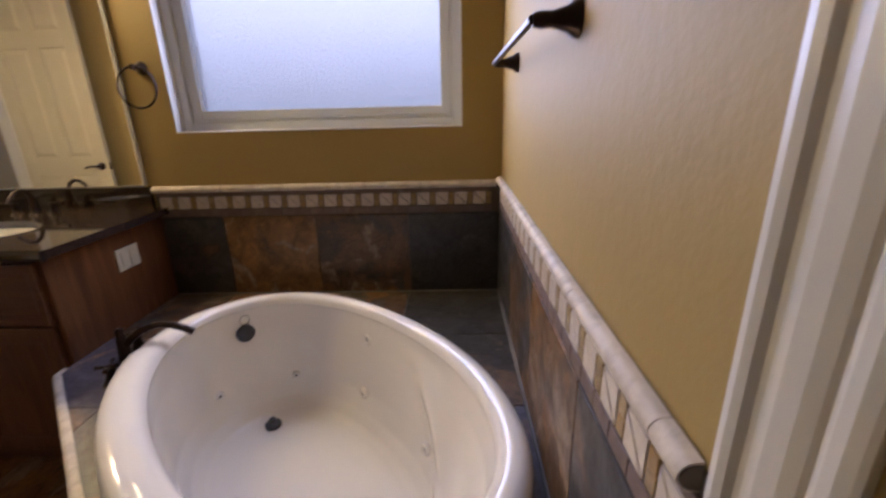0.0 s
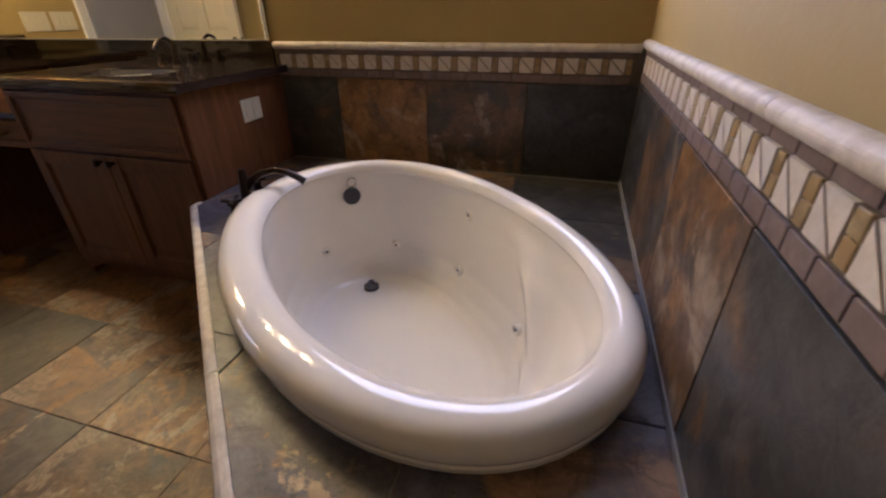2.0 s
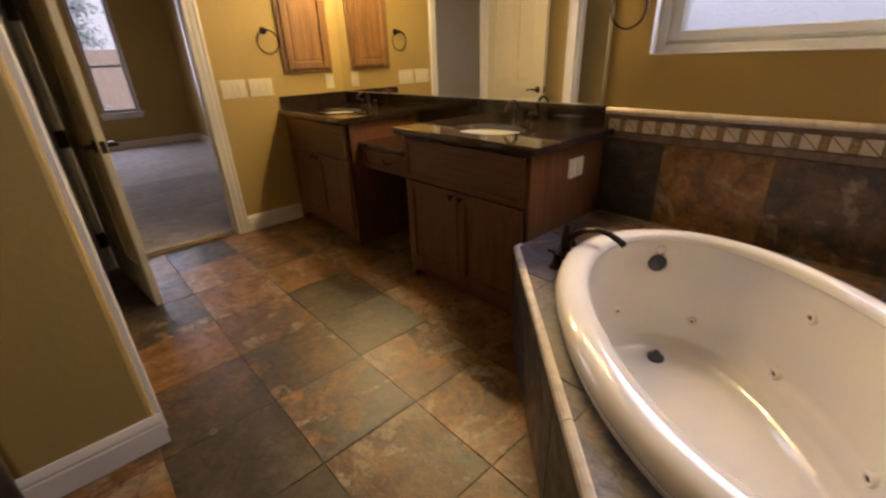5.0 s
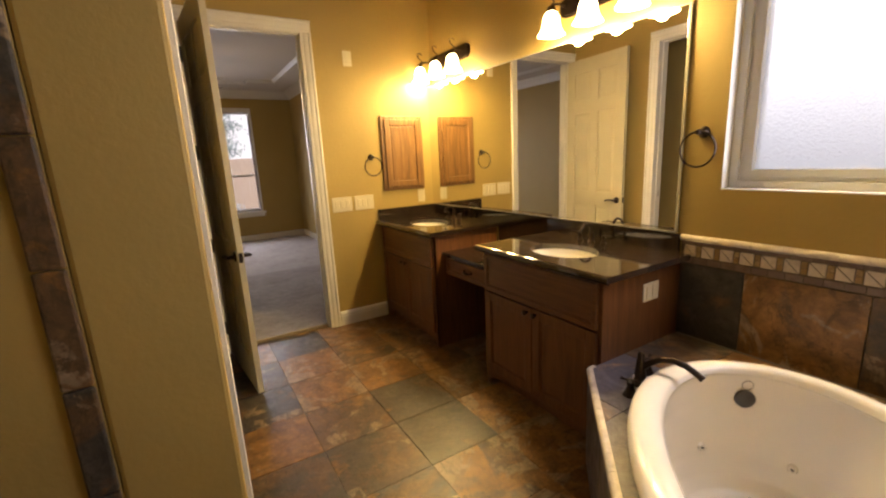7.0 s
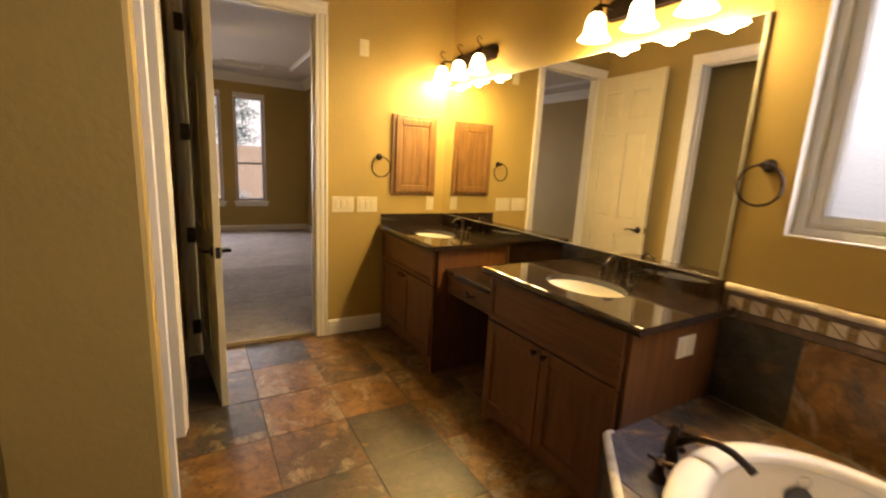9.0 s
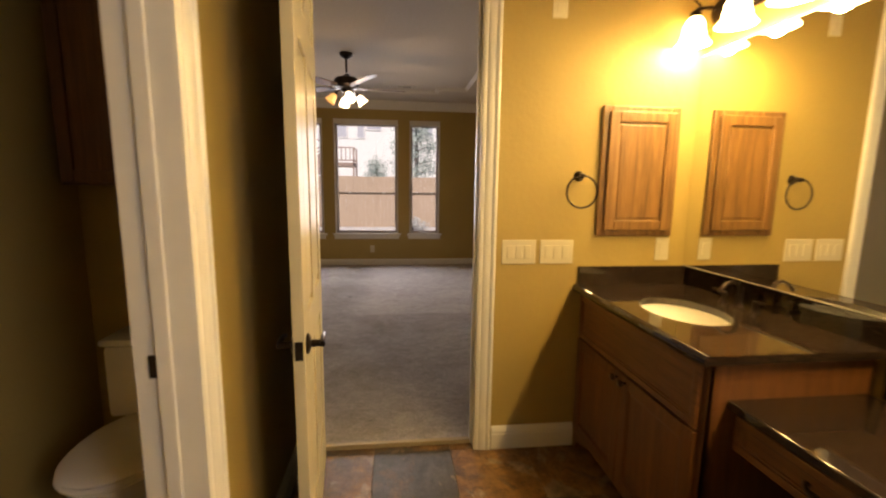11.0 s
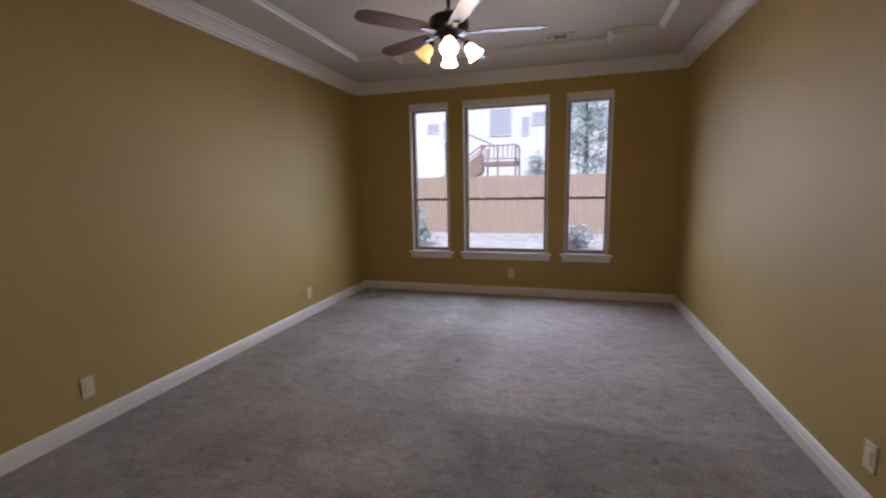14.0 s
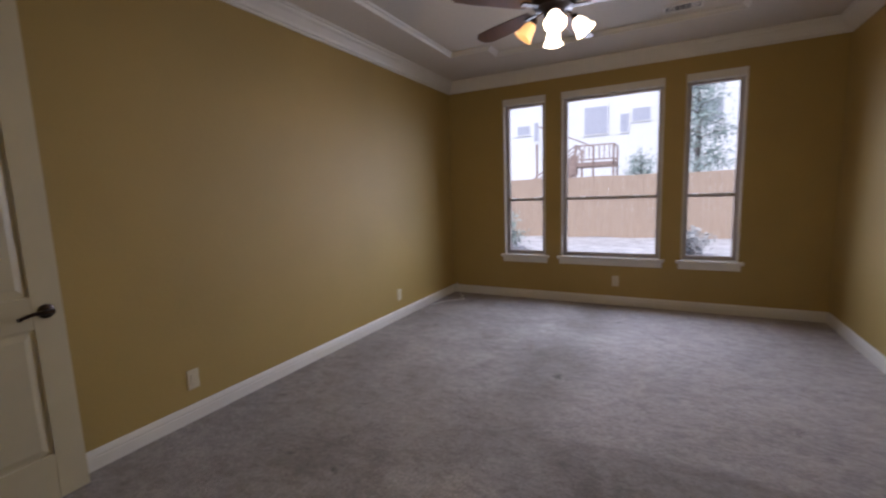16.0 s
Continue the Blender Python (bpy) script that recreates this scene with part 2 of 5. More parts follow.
def ring(bm, centre, radius, thick, m=None, steps=32):
    pts = [(radius * math.cos(2 * math.pi * k / steps), 0, radius * math.sin(2 * math.pi * k / steps)) for k in range(steps)]
    rings = []
    for k, p in enumerate(pts):
        out = Vector(p).normalized()
        rings.append([bm.verts.new(Vector(centre) + Vector(p) + thick * (math.cos(a) * out + math.sin(a) * Vector((0, 1, 0)))) for a in (2 * math.pi * i / 8 for i in range(8))])
    for k in range(steps):
        low, high = rings[k], rings[(k + 1) % steps]
        for i in range(8):
            bm.faces.new((low[i], low[(i + 1) % 8], high[(i + 1) % 8], high[i]))
    if m is not None:
        bmesh.ops.transform(bm, matrix=m, verts=[v for r in rings for v in r])
    return bm


def extruded(bm, outline, a, b, m=None):
    """A strip with the outline (across, up) from a to b along x."""
    first = [bm.verts.new((a, p, q)) for p, q in outline]
    last = [bm.verts.new((b, p, q)) for p, q in outline]
    k = len(outline)
    for i in range(k):
        bm.faces.new((first[i], first[(i + 1) % k], last[(i + 1) % k], last[i]))
    bm.faces.new(list(reversed(first)))
    bm.faces.new(last)
    if m is not None:
        bmesh.ops.transform(bm, matrix=m, verts=first + last)
    return bm


def part(name, bm, material, parent=None, label="", smooth=False):
    """One mesh object, under parent if one is given."""
    bmesh.ops.recalc_face_normals(bm, faces=bm.faces)
    data = bpy.data.meshes.new(name)
    bm.to_mesh(data)
    bm.free()
    if smooth:
        data.shade_smooth()
        data.set_sharp_from_angle(angle=radians(40))
    data.materials.append(material)
    ob = new(name, data)
    if parent is not None:
        ob.parent = parent
    if label:
        ob["label"] = label
    return ob


def base(name, label, category, group="", kind="", m=None):
    ob = new(name)
    if m is not None:
        ob.matrix_world = m
    return tagged(ob, label, category, group, kind)


def boxes(name, material, rows, bevel=0.0, parent=None, label=""):
    bm = bmesh.new()
    for row in rows:
        box(bm, *row, bevel)
    return part(name, bm, material, parent, label)


def setting(ob, label, category):
    return tagged(ob, label, category, kind="structure")


# ---- plan, in metres: the window wall is y = 0, the tub's side wall x = 0 ----
XD, XB = -3.98, -9.41          # bathroom side of the door wall; bedroom's window wall
XE = 0.014                     # wall beside the tub
YS = -2.08                     # wall with the toilet room's door
XC = -2.05                     # wall that turns back beside the shower
BN, BS = -0.054, -4.09         # bedroom's side walls
TOP, BTOP = 3.05, 2.83         # bathroom ceiling; bedroom ceiling's outer band
DT, DB = -4.11, 2.44           # bedroom side of the door wall; door head
TRAY = 0.036                   # depth of the bedroom ceiling recess
DECK = 0.481

w = boxes("wall_north", WALL, [(-4.11, -1.395, 0, 0.16, 0, TOP), (-0.155, 0.18, 0, 0.16, 0, TOP), (-1.395, -0.155, 0, 0.16, 0, 1.235), (-1.395, -0.155, 0, 0.16, 2.45, TOP)])
setting(w, "ochre painted textured wall with a window opening", "wall")
w = boxes("wall_east", WALL, [(XE, 0.18, -1.72, 0, 0, TOP), (XE, 0.18, -2.54, -1.72, DB + 0.015, TOP), (XE, 0.18, -3.7, -2.54, 0, TOP)])
setting(w, "ochre painted textured wall beside the bathtub", "wall")
w = boxes("wall_west", WALL, [(DT, XD, -1.15, 0, 0, TOP), (DT, XD, -2.0, -1.15, DB + 0.015, TOP), (DT, XD, -3.10, -2.0, 0, TOP), (DT, XD, -3.95, -3.10, DB + 0.015, TOP), (DT, XD, BS, -3.95, 0, TOP)])
setting(w, "ochre painted wall with the bedroom doorway", "wall")
w = boxes("wall_toilet_room", WALL, [(XD, -2.975, YS - 0.15, YS, 0, TOP), (-2.975, -2.185, YS - 0.15, YS, DB + 0.015, TOP), (-2.185, XC - 0.09, YS - 0.15, YS, 0, TOP)], 0)
setting(w, "ochre painted wall with the toilet room doorway", "wall")
w = boxes("wall_shower", WALL, [(XC - 0.12, XC, -2.45, YS + 0.0005, -0.03, TOP + 0.03)], 0.018)
setting(w, "painted wall with a rounded corner beside the shower", "wall")
w = boxes("wall_south", WALL, [(XC, 0.16, -3.82, -3.7, 0, TOP), (XD, XC - 0.12, -3.12, -3.0, 0, TOP), (XC - 0.12, XC, -3.7, -2.45, 0, TOP)])
setting(w, "plain painted wall that closes the bathroom", "wall")
# the ceiling stays out of view; its ochre colour is chosen to dim bounced light
w = boxes("ceiling_bathroom", WALL, [(DT, 0.16, -3.82, 0.16, TOP, TOP + 0.1)])
setting(w, "unseen bathroom ceiling, ochre to cut bounced light", "ceiling")
w = boxes("floor_bathroom", GROUT, [(-4.045, 0.16, -3.82, 0.16, -0.12, -0.006)])
FLOOR = setting(w, "bathroom floor of multicoloured slate tiles with dark grout", "floor")
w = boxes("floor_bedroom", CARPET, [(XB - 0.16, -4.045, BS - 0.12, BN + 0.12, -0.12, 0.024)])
setting(w, "worn taupe bedroom carpet with traffic stains", "carpet")
w = boxes("wall_bedroom_north", WALL, [(XB - 0.16, DT, BN, BN + 0.2, 0, TOP)])
setting(w, "ochre painted bedroom side wall", "wall")
w = boxes("wall_bedroom_south", WALL, [(XB - 0.16, XD, BS - 0.16, BS, 0, TOP)])
setting(w, "ochre painted bedroom side wall with outlets", "wall")
WINS = ((-3.335, -2.80), (-2.61, -1.525), (-1.325, -0.80))
rows, last = [], BS
for a, b in WINS:
    rows += [(XB - 0.16, XB, last, a, 0, TOP), (XB - 0.16, XB, a, b, 0, 0.575), (XB - 0.16, XB, a, b, 2.53, TOP)]
    last = b
rows.append((XB - 0.16, XB, last, BN, 0, TOP))
setting(boxes("wall_bedroom_west", WALL, rows), "ochre painted bedroom wall with three tall windows", "wall")

# ---- trim profiles ----
CASING = [(0, 0), (0.088, 0), (0.088, 0.018), (0.084, 0.0215), (0.076, 0.023), (0.069, 0.021), (0.065, 0.016), (0.060, 0.0155), (0.050, 0.0165), (0.036, 0.0145), (0.027, 0.011), (0.024, 0.0085), (0.018, 0.0105), (0.010, 0.0105), (0.003, 0.008), (0, 0.006)]
BASEBOARD = [(0, 0), (0.016, 0), (0.016, 0.085), (0.013, 0.090), (0.013, 0.096), (0.015, 0.100), (0.012, 0.112), (0.006, 0.126), (0, 0.130)]
CROWN = [(0, 0.0), (0.012, 0.0), (0.016, 0.016), (0.028, 0.022), (0.040, 0.042), (0.074, 0.082), (0.094, 0.098), (0.100, 0.112), (0.116, 0.118), (0.118, 0.133), (0, 0.133)]


def strip(name, outline, a, b, out, material, parent=None, label=""):
    """A moulding along the floor line from a to b, that stands out towards out; outline is (out, up)."""
    a, b, out = Vector(a), Vector(b), Vector(out)
    along = (b - a).normalized()
    m = Matrix((along, out, Vector((0, 0, 1)))).transposed().to_4x4()
    m.translation = a
    bm = bmesh.new()
    extruded(bm, outline, 0, (b - a).length, m)
    return part(name, bm, material, parent, label)


def casing(name, label, at, along, out, width, height):
    """Door trim of two legs and a head round an opening that starts at `at` and runs `width` along."""
    at, along, out = Vector(at), Vector(along), Vector(out)
    top = base(name, label, "door trim", kind="structure")
    up = Vector((0, 0, 1))
    for start, across in ((at, -along), (at + along * width, along)):
        bm = bmesh.new()
        m = Matrix((up, across, out)).transposed().to_4x4()
        m.translation = start
        extruded(bm, CASING, 0, height, m)
        part("casing_leg", bm, WHITE, top)
    bm = bmesh.new()
    m = Matrix((along, up, out)).transposed().to_4x4()
    m.translation = at + up * height - along * 0.088
    extruded(bm, CASING, 0, width + 0.176, m)
    part("casing_head", bm, WHITE, top)
    return top


def jamb(name, label, x0, x1, y0, y1, axis):
    """Lining of an opening through a wall; axis is the direction through the wall."""
    top = base(name, label, "door frame", kind="structure")
    t, h = 0.015, DB
    if axis == 0:
        rows = [(x0, x1, y0, y0 + t, 0, h), (x0, x1, y1 - t, y1, 0, h), (x0, x1, y0, y1, h, h + t)]
        mid = (x0 + x1) / 2
        stops = [(mid - 0.018, mid + 0.018, y0 + t, y0 + t + 0.01, 0, h), (mid - 0.018, mid + 0.018, y1 - t - 0.01, y1 - t, 0, h), (mid - 0.018, mid + 0.018, y0 + t, y1 - t, h - 0.01, h)]
    else:
        rows = [(x0, x0 + t, y0, y1, 0, h), (x1 - t, x1, y0, y1, 0, h), (x0, x1, y0, y1, h, h + t)]
        mid = (y0 + y1) / 2
        stops = [(x0 + t, x0 + t + 0.01, mid - 0.018, mid + 0.018, 0, h), (x1 - t - 0.01, x1 - t, mid - 0.018, mid + 0.018, 0, h), (x0 + t, x1 - t, mid - 0.018, mid + 0.018, h - 0.01, h)]
    for r in rows:
        boxes("jamb_board", WHITE, [r], 0.001, top)
    for r in stops:
        boxes("door_stop", WHITE, [r], 0.002, top)
    return top


def lever(parent, x, z, y, out, way):
    """A lever handle on a door's face at y, standing out, its lever pointing way along x."""
    rose = bmesh.new()
    turn = Matrix.Translation((x, y, z)) @ Matrix.Rotation(radians(-90 * out), 4, "X")
    turned(rose, [(0.0, 0.0), (0.033, 0.0), (0.033, 0.006), (0.026, 0.011), (0.012, 0.014), (0.011, 0.045), (0.0, 0.046)], 20, turn)
    handle = part("door_handle", rose, BRONZE, parent, "oil-rubbed bronze lever handle", True)
    bm = bmesh.new()
    yy = y + out * 0.048
    tube(bm, [(x - way * 0.012, yy, z), (x + way * 0.02, yy, z + 0.002), (x + way * 0.06, yy, z + 0.004), (x + way * 0.095, yy, z - 0.002), (x + way * 0.115, yy, z - 0.010)], [0.010, 0.011, 0.008, 0.007, 0.009], 10)
    part("lever", bm, BRONZE, handle, smooth=True)


def panel_door(name, label, width, m, back=True, leaf=False):
    """A tall six-panel door; its hinge edge is the z axis, it runs along x, and is 35 mm thick about y = 0."""
    top = base(name, label, "door", m=m)
    h, t, s, mid = DB - 0.015, 0.0175, 0.115, 0.10
    z0 = 0.012
    rails = ((z0, 0.235), (0.835, 0.985), (1.86, 1.985), (2.275, h))
    bm = bmesh.new()
    for a, b in ((0, s), (width - s, width)):
        box(bm, a, b, -t, t, z0, h, 0.002)
    box(bm, width / 2 - mid / 2, width / 2 + mid / 2, -t, t, 0.235, 2.275, 0.002)
    for a, b in rails:
        box(bm, s, width - s, -t + 0.0002, t - 0.0002, a, b, 0.002)
    part("door_frame", bm, DOORPAINT, top)
    for a, b in ((s, width / 2 - mid / 2), (width / 2 + mid / 2, width - s)):
        for (_, low), (high, _) in zip(rails, rails[1:]):
            bm = bmesh.new()
            box(bm, a, b, -0.006, 0.006, low, high)
            for side in (-1, 1):
                ring1 = [(a + 0.012, low + 0.012), (b - 0.012, low + 0.012), (b - 0.012, high - 0.012), (a + 0.012, high - 0.012)]
                ring2 = [(a + 0.04, low + 0.04), (b - 0.04, low + 0.04), (b - 0.04, high - 0.04), (a + 0.04, high - 0.04)]
                v1 = [bm.verts.new((p, side * 0.0062, q)) for p, q in ring1]
                v2 = [bm.verts.new((p, side * 0.0145, q)) for p, q in ring2]
                for k in range(4):
                    bm.faces.new((v1[k], v1[(k + 1) % 4], v2[(k + 1) % 4], v2[k]))
                bm.faces.new(v2)
            part("door_panel", bm, DOORPAINT, top)
    lever(top, width - 0.065, 0.91, t, 1, -1)
    if back:
        lever(top, width - 0.065, 0.91, -t, -1, -1)
    boxes("latch_plate", BRONZE, [(width - 0.001, width + 0.002, -0.012, 0.012, 0.88, 0.94)], 0.001, top, "bronze latch plate on the door edge")
    for z in (0.22, 0.88, 1.56, 2.22):
        bm = bmesh.new()
        tube(bm, [(-0.006, -t - 0.006, z - 0.05), (-0.006, -t - 0.006, z + 0.05)], 0.007, 8)
        box(bm, -0.012, 0.03, -t - 0.003, -t + 0.0, z - 0.048, z + 0.048)
        if leaf:
            box(bm, 0.002, 0.005, -t - 0.052, -t - 0.004, z - 0.052, z + 0.052, 0.001)
        part("hinge", bm, BRONZE, top, "dark bronze hinge")
    return top


# ---- doorways and doors ----
jamb("door_1", "white painted frame of the bedroom doorway", DT, XD, -2.0, -1.15, 0)
casing("trim_door_1", "white moulded casing round the bedroom doorway", (XD, -1.98, 0), (0, 1, 0), (1, 0, 0), 0.815, DB + 0.005)
casing("trim_door_1", "white moulded casing on the bedroom side", (DT, -1.98, 0), (0, 1, 0), (-1, 0, 0), 0.815, DB + 0.005)
panel_door("bedroom_door", "cream painted six-panel door standing open into the bathroom", 0.81, pose(-3.962, -1.962, 0, 0, 0, 6.0), leaf=True)
boxes("strike_plate", BRONZE, [(-4.075, -4.03, -1.1665, -1.1635, 0.90, 0.96)], 0.0, bpy.data.objects["door_1"], "bronze strike plate")
jamb("door_2", "white painted frame of the toilet room doorway", -2.975, -2.185, YS - 0.15, YS, 1)
casing("trim_door_2", "white moulded casing round the toilet room doorway", (-2.96, YS, 0), (1, 0, 0), (0, 1, 0), 0.76, DB + 0.005)
boxes("strike_plate", BRONZE, [(-2.9605, -2.9570, YS - 0.115, YS - 0.07, 0.93, 0.99)], 0.0, bpy.data.objects["door_2"], "bronze strike plate")
panel_door("toilet_room_door", "cream painted six-panel door standing open in the toilet room", 0.755, pose(-2.225, YS - 0.17, 0, 0, 0, -91))
casing("trim_door_3", "white moulded casing beside the tub wall", (XE, -2.509, 0), (0, 1, 0), (-1, 0, 0), 0.802, DB + 0.005)
jamb("door_3", "white painted frame of a closed side door", XE, 0.18, -2.54, -1.72, 0)
panel_door("closet_door", "cream painted six-panel door, closed", 0.785, pose(0.075, -1.738, 0, 0, 0, -90), back=False)
jamb("door_4", "white painted frame of the bedroom's entry doorway", DT, XD, -3.95, -3.10, 0)
casing("trim_door_4", "white moulded casing round the bedroom's entry", (DT, -3.935, 0), (0, 1, 0), (-1, 0, 0), 0.82, DB + 0.005)
panel_door("entry_door", "white six-panel door standing open against the bedroom wall", 0.855, pose(-4.19, -3.955, 0.016, 0, 0, 182.5))
w = boxes("wall_hall", WALL, [(XD, XD + 0.6, -4.2, -3.12, -0.01, 0.002), (XD + 0.6, XD + 0.7, -4.2, -3.12, 0, TOP), (XD, XD + 0.7, -4.25, -4.09, 0, TOP), (XD, XD + 0.7, -4.25, -3.12, TOP, TOP + 0.1)])
setting(w, "plain wall that closes the hall", "wall")
boxes("threshold", plain("tan_carpet_strip", (0.30, 0.235, 0.14), 0.5), [(-4.06, -4.035, -1.985, -1.165, -0.004, 0.026)], 0.004)
setting(bpy.data.objects["threshold"], "tan strip between carpet and tile", "threshold")

# ---- baseboards and crown ----
for n, a, b, out in (("baseboard", (XD, -1.07, 0), (XD, -0.61, 0), (1, 0, 0)), ("baseboard", (XD, YS, 0), (-3.05, YS, 0), (0, 1, 0)),
                     ("baseboard", (XC, -2.45, 0), (XC, YS + 0.016, 0), (1, 0, 0)),
                     ("baseboard", (XB, BS, 0), (XB, BN, 0), (1, 0, 0)), ("baseboard", (XB, BN, 0), (DT, BN, 0), (0, -1, 0)),
                     ("baseboard", (XB, BS, 0), (DT, BS, 0), (0, 1, 0)), ("baseboard", (DT, BN, 0), (DT, -1.075, 0), (-1, 0, 0)), ("baseboard", (DT, -2.07, 0), (DT, -3.02, 0), (-1, 0, 0))):
    setting(strip(n, BASEBOARD, a, b, out, WHITE), "white moulded baseboard", "baseboard")
for a, b, out in (((XB, BS, 2.697), (XB, BN, 2.697), (1, 0, 0)), ((XB, BN, 2.697), (DT, BN, 2.697), (0, -1, 0)), ((XB, BS, 2.697), (DT, BS, 2.697), (0, 1, 0)), ((DT, BN, 2.697), (DT, BS, 2.697), (-1, 0, 0))):
    setting(strip("crown_moulding", CROWN, a, b, out, WHITE), "white crown moulding under the bedroom ceiling", "moulding")

# ---- bedroom ceiling with its shallow recess, whose corners are notched ----
E0, E1, F0, F1, NX, NY = -8.66, -4.9, -3.56, -0.50, 0.24, 0.42
outline = [(E0, F0 + NY), (E0, F1 - NY), (E0 + NX, F1 - NY), (E0 + NX, F1), (E1 - NX, F1), (E1 - NX, F1 - NY), (E1, F1 - NY), (E1, F0 + NY), (E1 - NX, F0 + NY), (E1 - NX, F0), (E0 + NX, F0), (E0 + NX, F0 + NY)]
bm = bmesh.new()
for r in ((XB, E0, BS, BN), (E1, DT, BS, BN), (E0, E1, BS, F0), (E0, E1, F1, BN), (E0, E0 + NX, F0, F0 + NY), (E0, E0 + NX, F1 - NY, F1), (E1 - NX, E1, F0, F0 + NY), (E1 - NX, E1, F1 - NY, F1)):
    box(bm, *r, BTOP, BTOP + TRAY)
box(bm, XB - 0.1, DT + 0.05, BS - 0.1, BN + 0.1, BTOP + TRAY, BTOP + 0.15)
setting(part("ceiling_bedroom", bm, CEIL), "white bedroom ceiling with a shallow tray recess", "ceiling")
# white paint and a sloped face stand in for fan light on the riser
w = base("trim_tray", "thin cream moulding round the ceiling recess", "moulding", kind="structure")
for k, (a, b) in enumerate(zip(outline, outline[1:] + outline[:1])):
    along = Vector((b[0] - a[0], b[1] - a[1], 0)).normalized()
    a, b = Vector((*a, BTOP)), Vector((*b, BTOP))
    strip("moulding_strip", [(0.0, -0.004), (0.008, -0.004), (0.014, 0.004), (0.024, 0.014), (0.040, 0.022), (0.046, TRAY - 0.003), (0.0, TRAY - 0.003)], a - along * 0.02, b + along * 0.02, (along.y, -along.x, 0), WHITE).parent = w

# ---- bathroom window ----
def bath_window():
    top = base("window_1", "white framed window with a frosted pane over the tub", "window", kind="structure")
    x0, x1, z0, z1 = -1.395, -0.155, 1.235, 2.45
    d = 0.11
    for r in ((x0, x0 + 0.004, 0.0, d, z0, z1), (x1 - 0.004, x1, 0.0, d, z0, z1), (x0, x1, -0.001, d, z0, z0 + 0.006), (x0, x1, 0.0, d, z1 - 0.004, z1)):
        boxes("window_reveal", WHITE, [r], 0.0015, top)
    for k, (inset, wide, y0, y1) in enumerate(((0.004, 0.035, 0.062, 0.15), (0.039, 0.016, 0.078, 0.15), (0.055, 0.034, 0.070, 0.14))):
        a, b, c, e = x0 + inset, x1 - inset, z0 + inset, z1 - inset
        bm = bmesh.new()
        for r in ((a, a + wide, y0, y1, c, e), (b - wide, b, y0, y1, c, e), (a + wide, b - wide, y0, y1, c, c + wide), (a + wide, b - wide, y0, y1, e - wide, e)):
            box(bm, *r, 0.003)
        part("window_frame", bm, VINYL, top)
    boxes("pane", FROSTED, [(x0 + 0.085, x1 - 0.085, 0.10, 0.106, z0 + 0.085, z1 - 0.085)], 0, top, "frosted glass pane").visible_shadow = False


VINYL = plain("grey_white_vinyl", (0.74, 0.76, 0.77), 0.4, var=0.02)
bath_window()


def bedroom_window(k, a, b):
    top = base("window_%d" % (k + 2), "tall white single-hung window with a brown sash bar", "window", kind="structure")
    z0, z1 = 0.575, 2.53
    xi = XB
    for r in ((a, a + 0.012, z0, z1), (b - 0.012, b, z0, z1)):
        boxes("window_reveal", WHITE, [(xi - 0.1, xi + 0.002, *r)], 0.002, top)
    boxes("window_head", WHITE, [(xi - 0.1, xi + 0.003, a, b, z1 - 0.075, z1)], 0.003, top)
    boxes("window_sill", WHITE, [(xi - 0.1, xi + 0.035, a - 0.045, b + 0.045, z0 - 0.022, z0 + 0.012)], 0.004, top)
    boxes("apron", WHITE, [(xi, xi + 0.014, a - 0.02, b + 0.02, z0 - 0.085, z0 - 0.022)], 0.003, top)
    bm = bmesh.new()
    f = 0.042
    for r in ((a + 0.012, a + 0.012 + f, z0 + 0.012, z1 - 0.075), (b - 0.012 - f, b - 0.012, z0 + 0.012, z1 - 0.075), (a + 0.012 + f, b - 0.012 - f, z0 + 0.012, z0 + 0.055), (a + 0.012 + f, b - 0.012 - f, z1 - 0.10, z1 - 0.075)):
        box(bm, xi - 0.13, xi - 0.07, *r, 0.003)
    part("window_frame", bm, TAUPE, top, "taupe vinyl frame")
    boxes("sash_bar", TAUPE, [(xi - 0.12, xi - 0.055, a + 0.012 + f, b - 0.012 - f, 1.265, 1.302)], 0.003, top, "taupe meeting rail")
    for z in (1.275,):
        for y in ((a + b) / 2 - (b - a) * 0.27, (a + b) / 2 + (b - a) * 0.27):
            boxes("sash_lock", VINYL, [(xi - 0.055, xi - 0.03, y - 0.03, y + 0.03, z + 0.012, z + 0.03)], 0.004, top)
    boxes("pane", GLASS, [(xi - 0.105, xi - 0.101, a + 0.05, b - 0.05, 1.30, z1 - 0.098)], 0, top).visible_shadow = False
    boxes("pane", GLASS, [(xi - 0.105, xi - 0.101, a + 0.05, b - 0.05, z0 + 0.05, 1.27)], 0, top).visible_shadow = False


TAUPE = plain("taupe_vinyl", (0.40, 0.36, 0.33), 0.45, var=0.03)
for k, (a, b) in enumerate(WINS):
    bedroom_window(k, a, b)

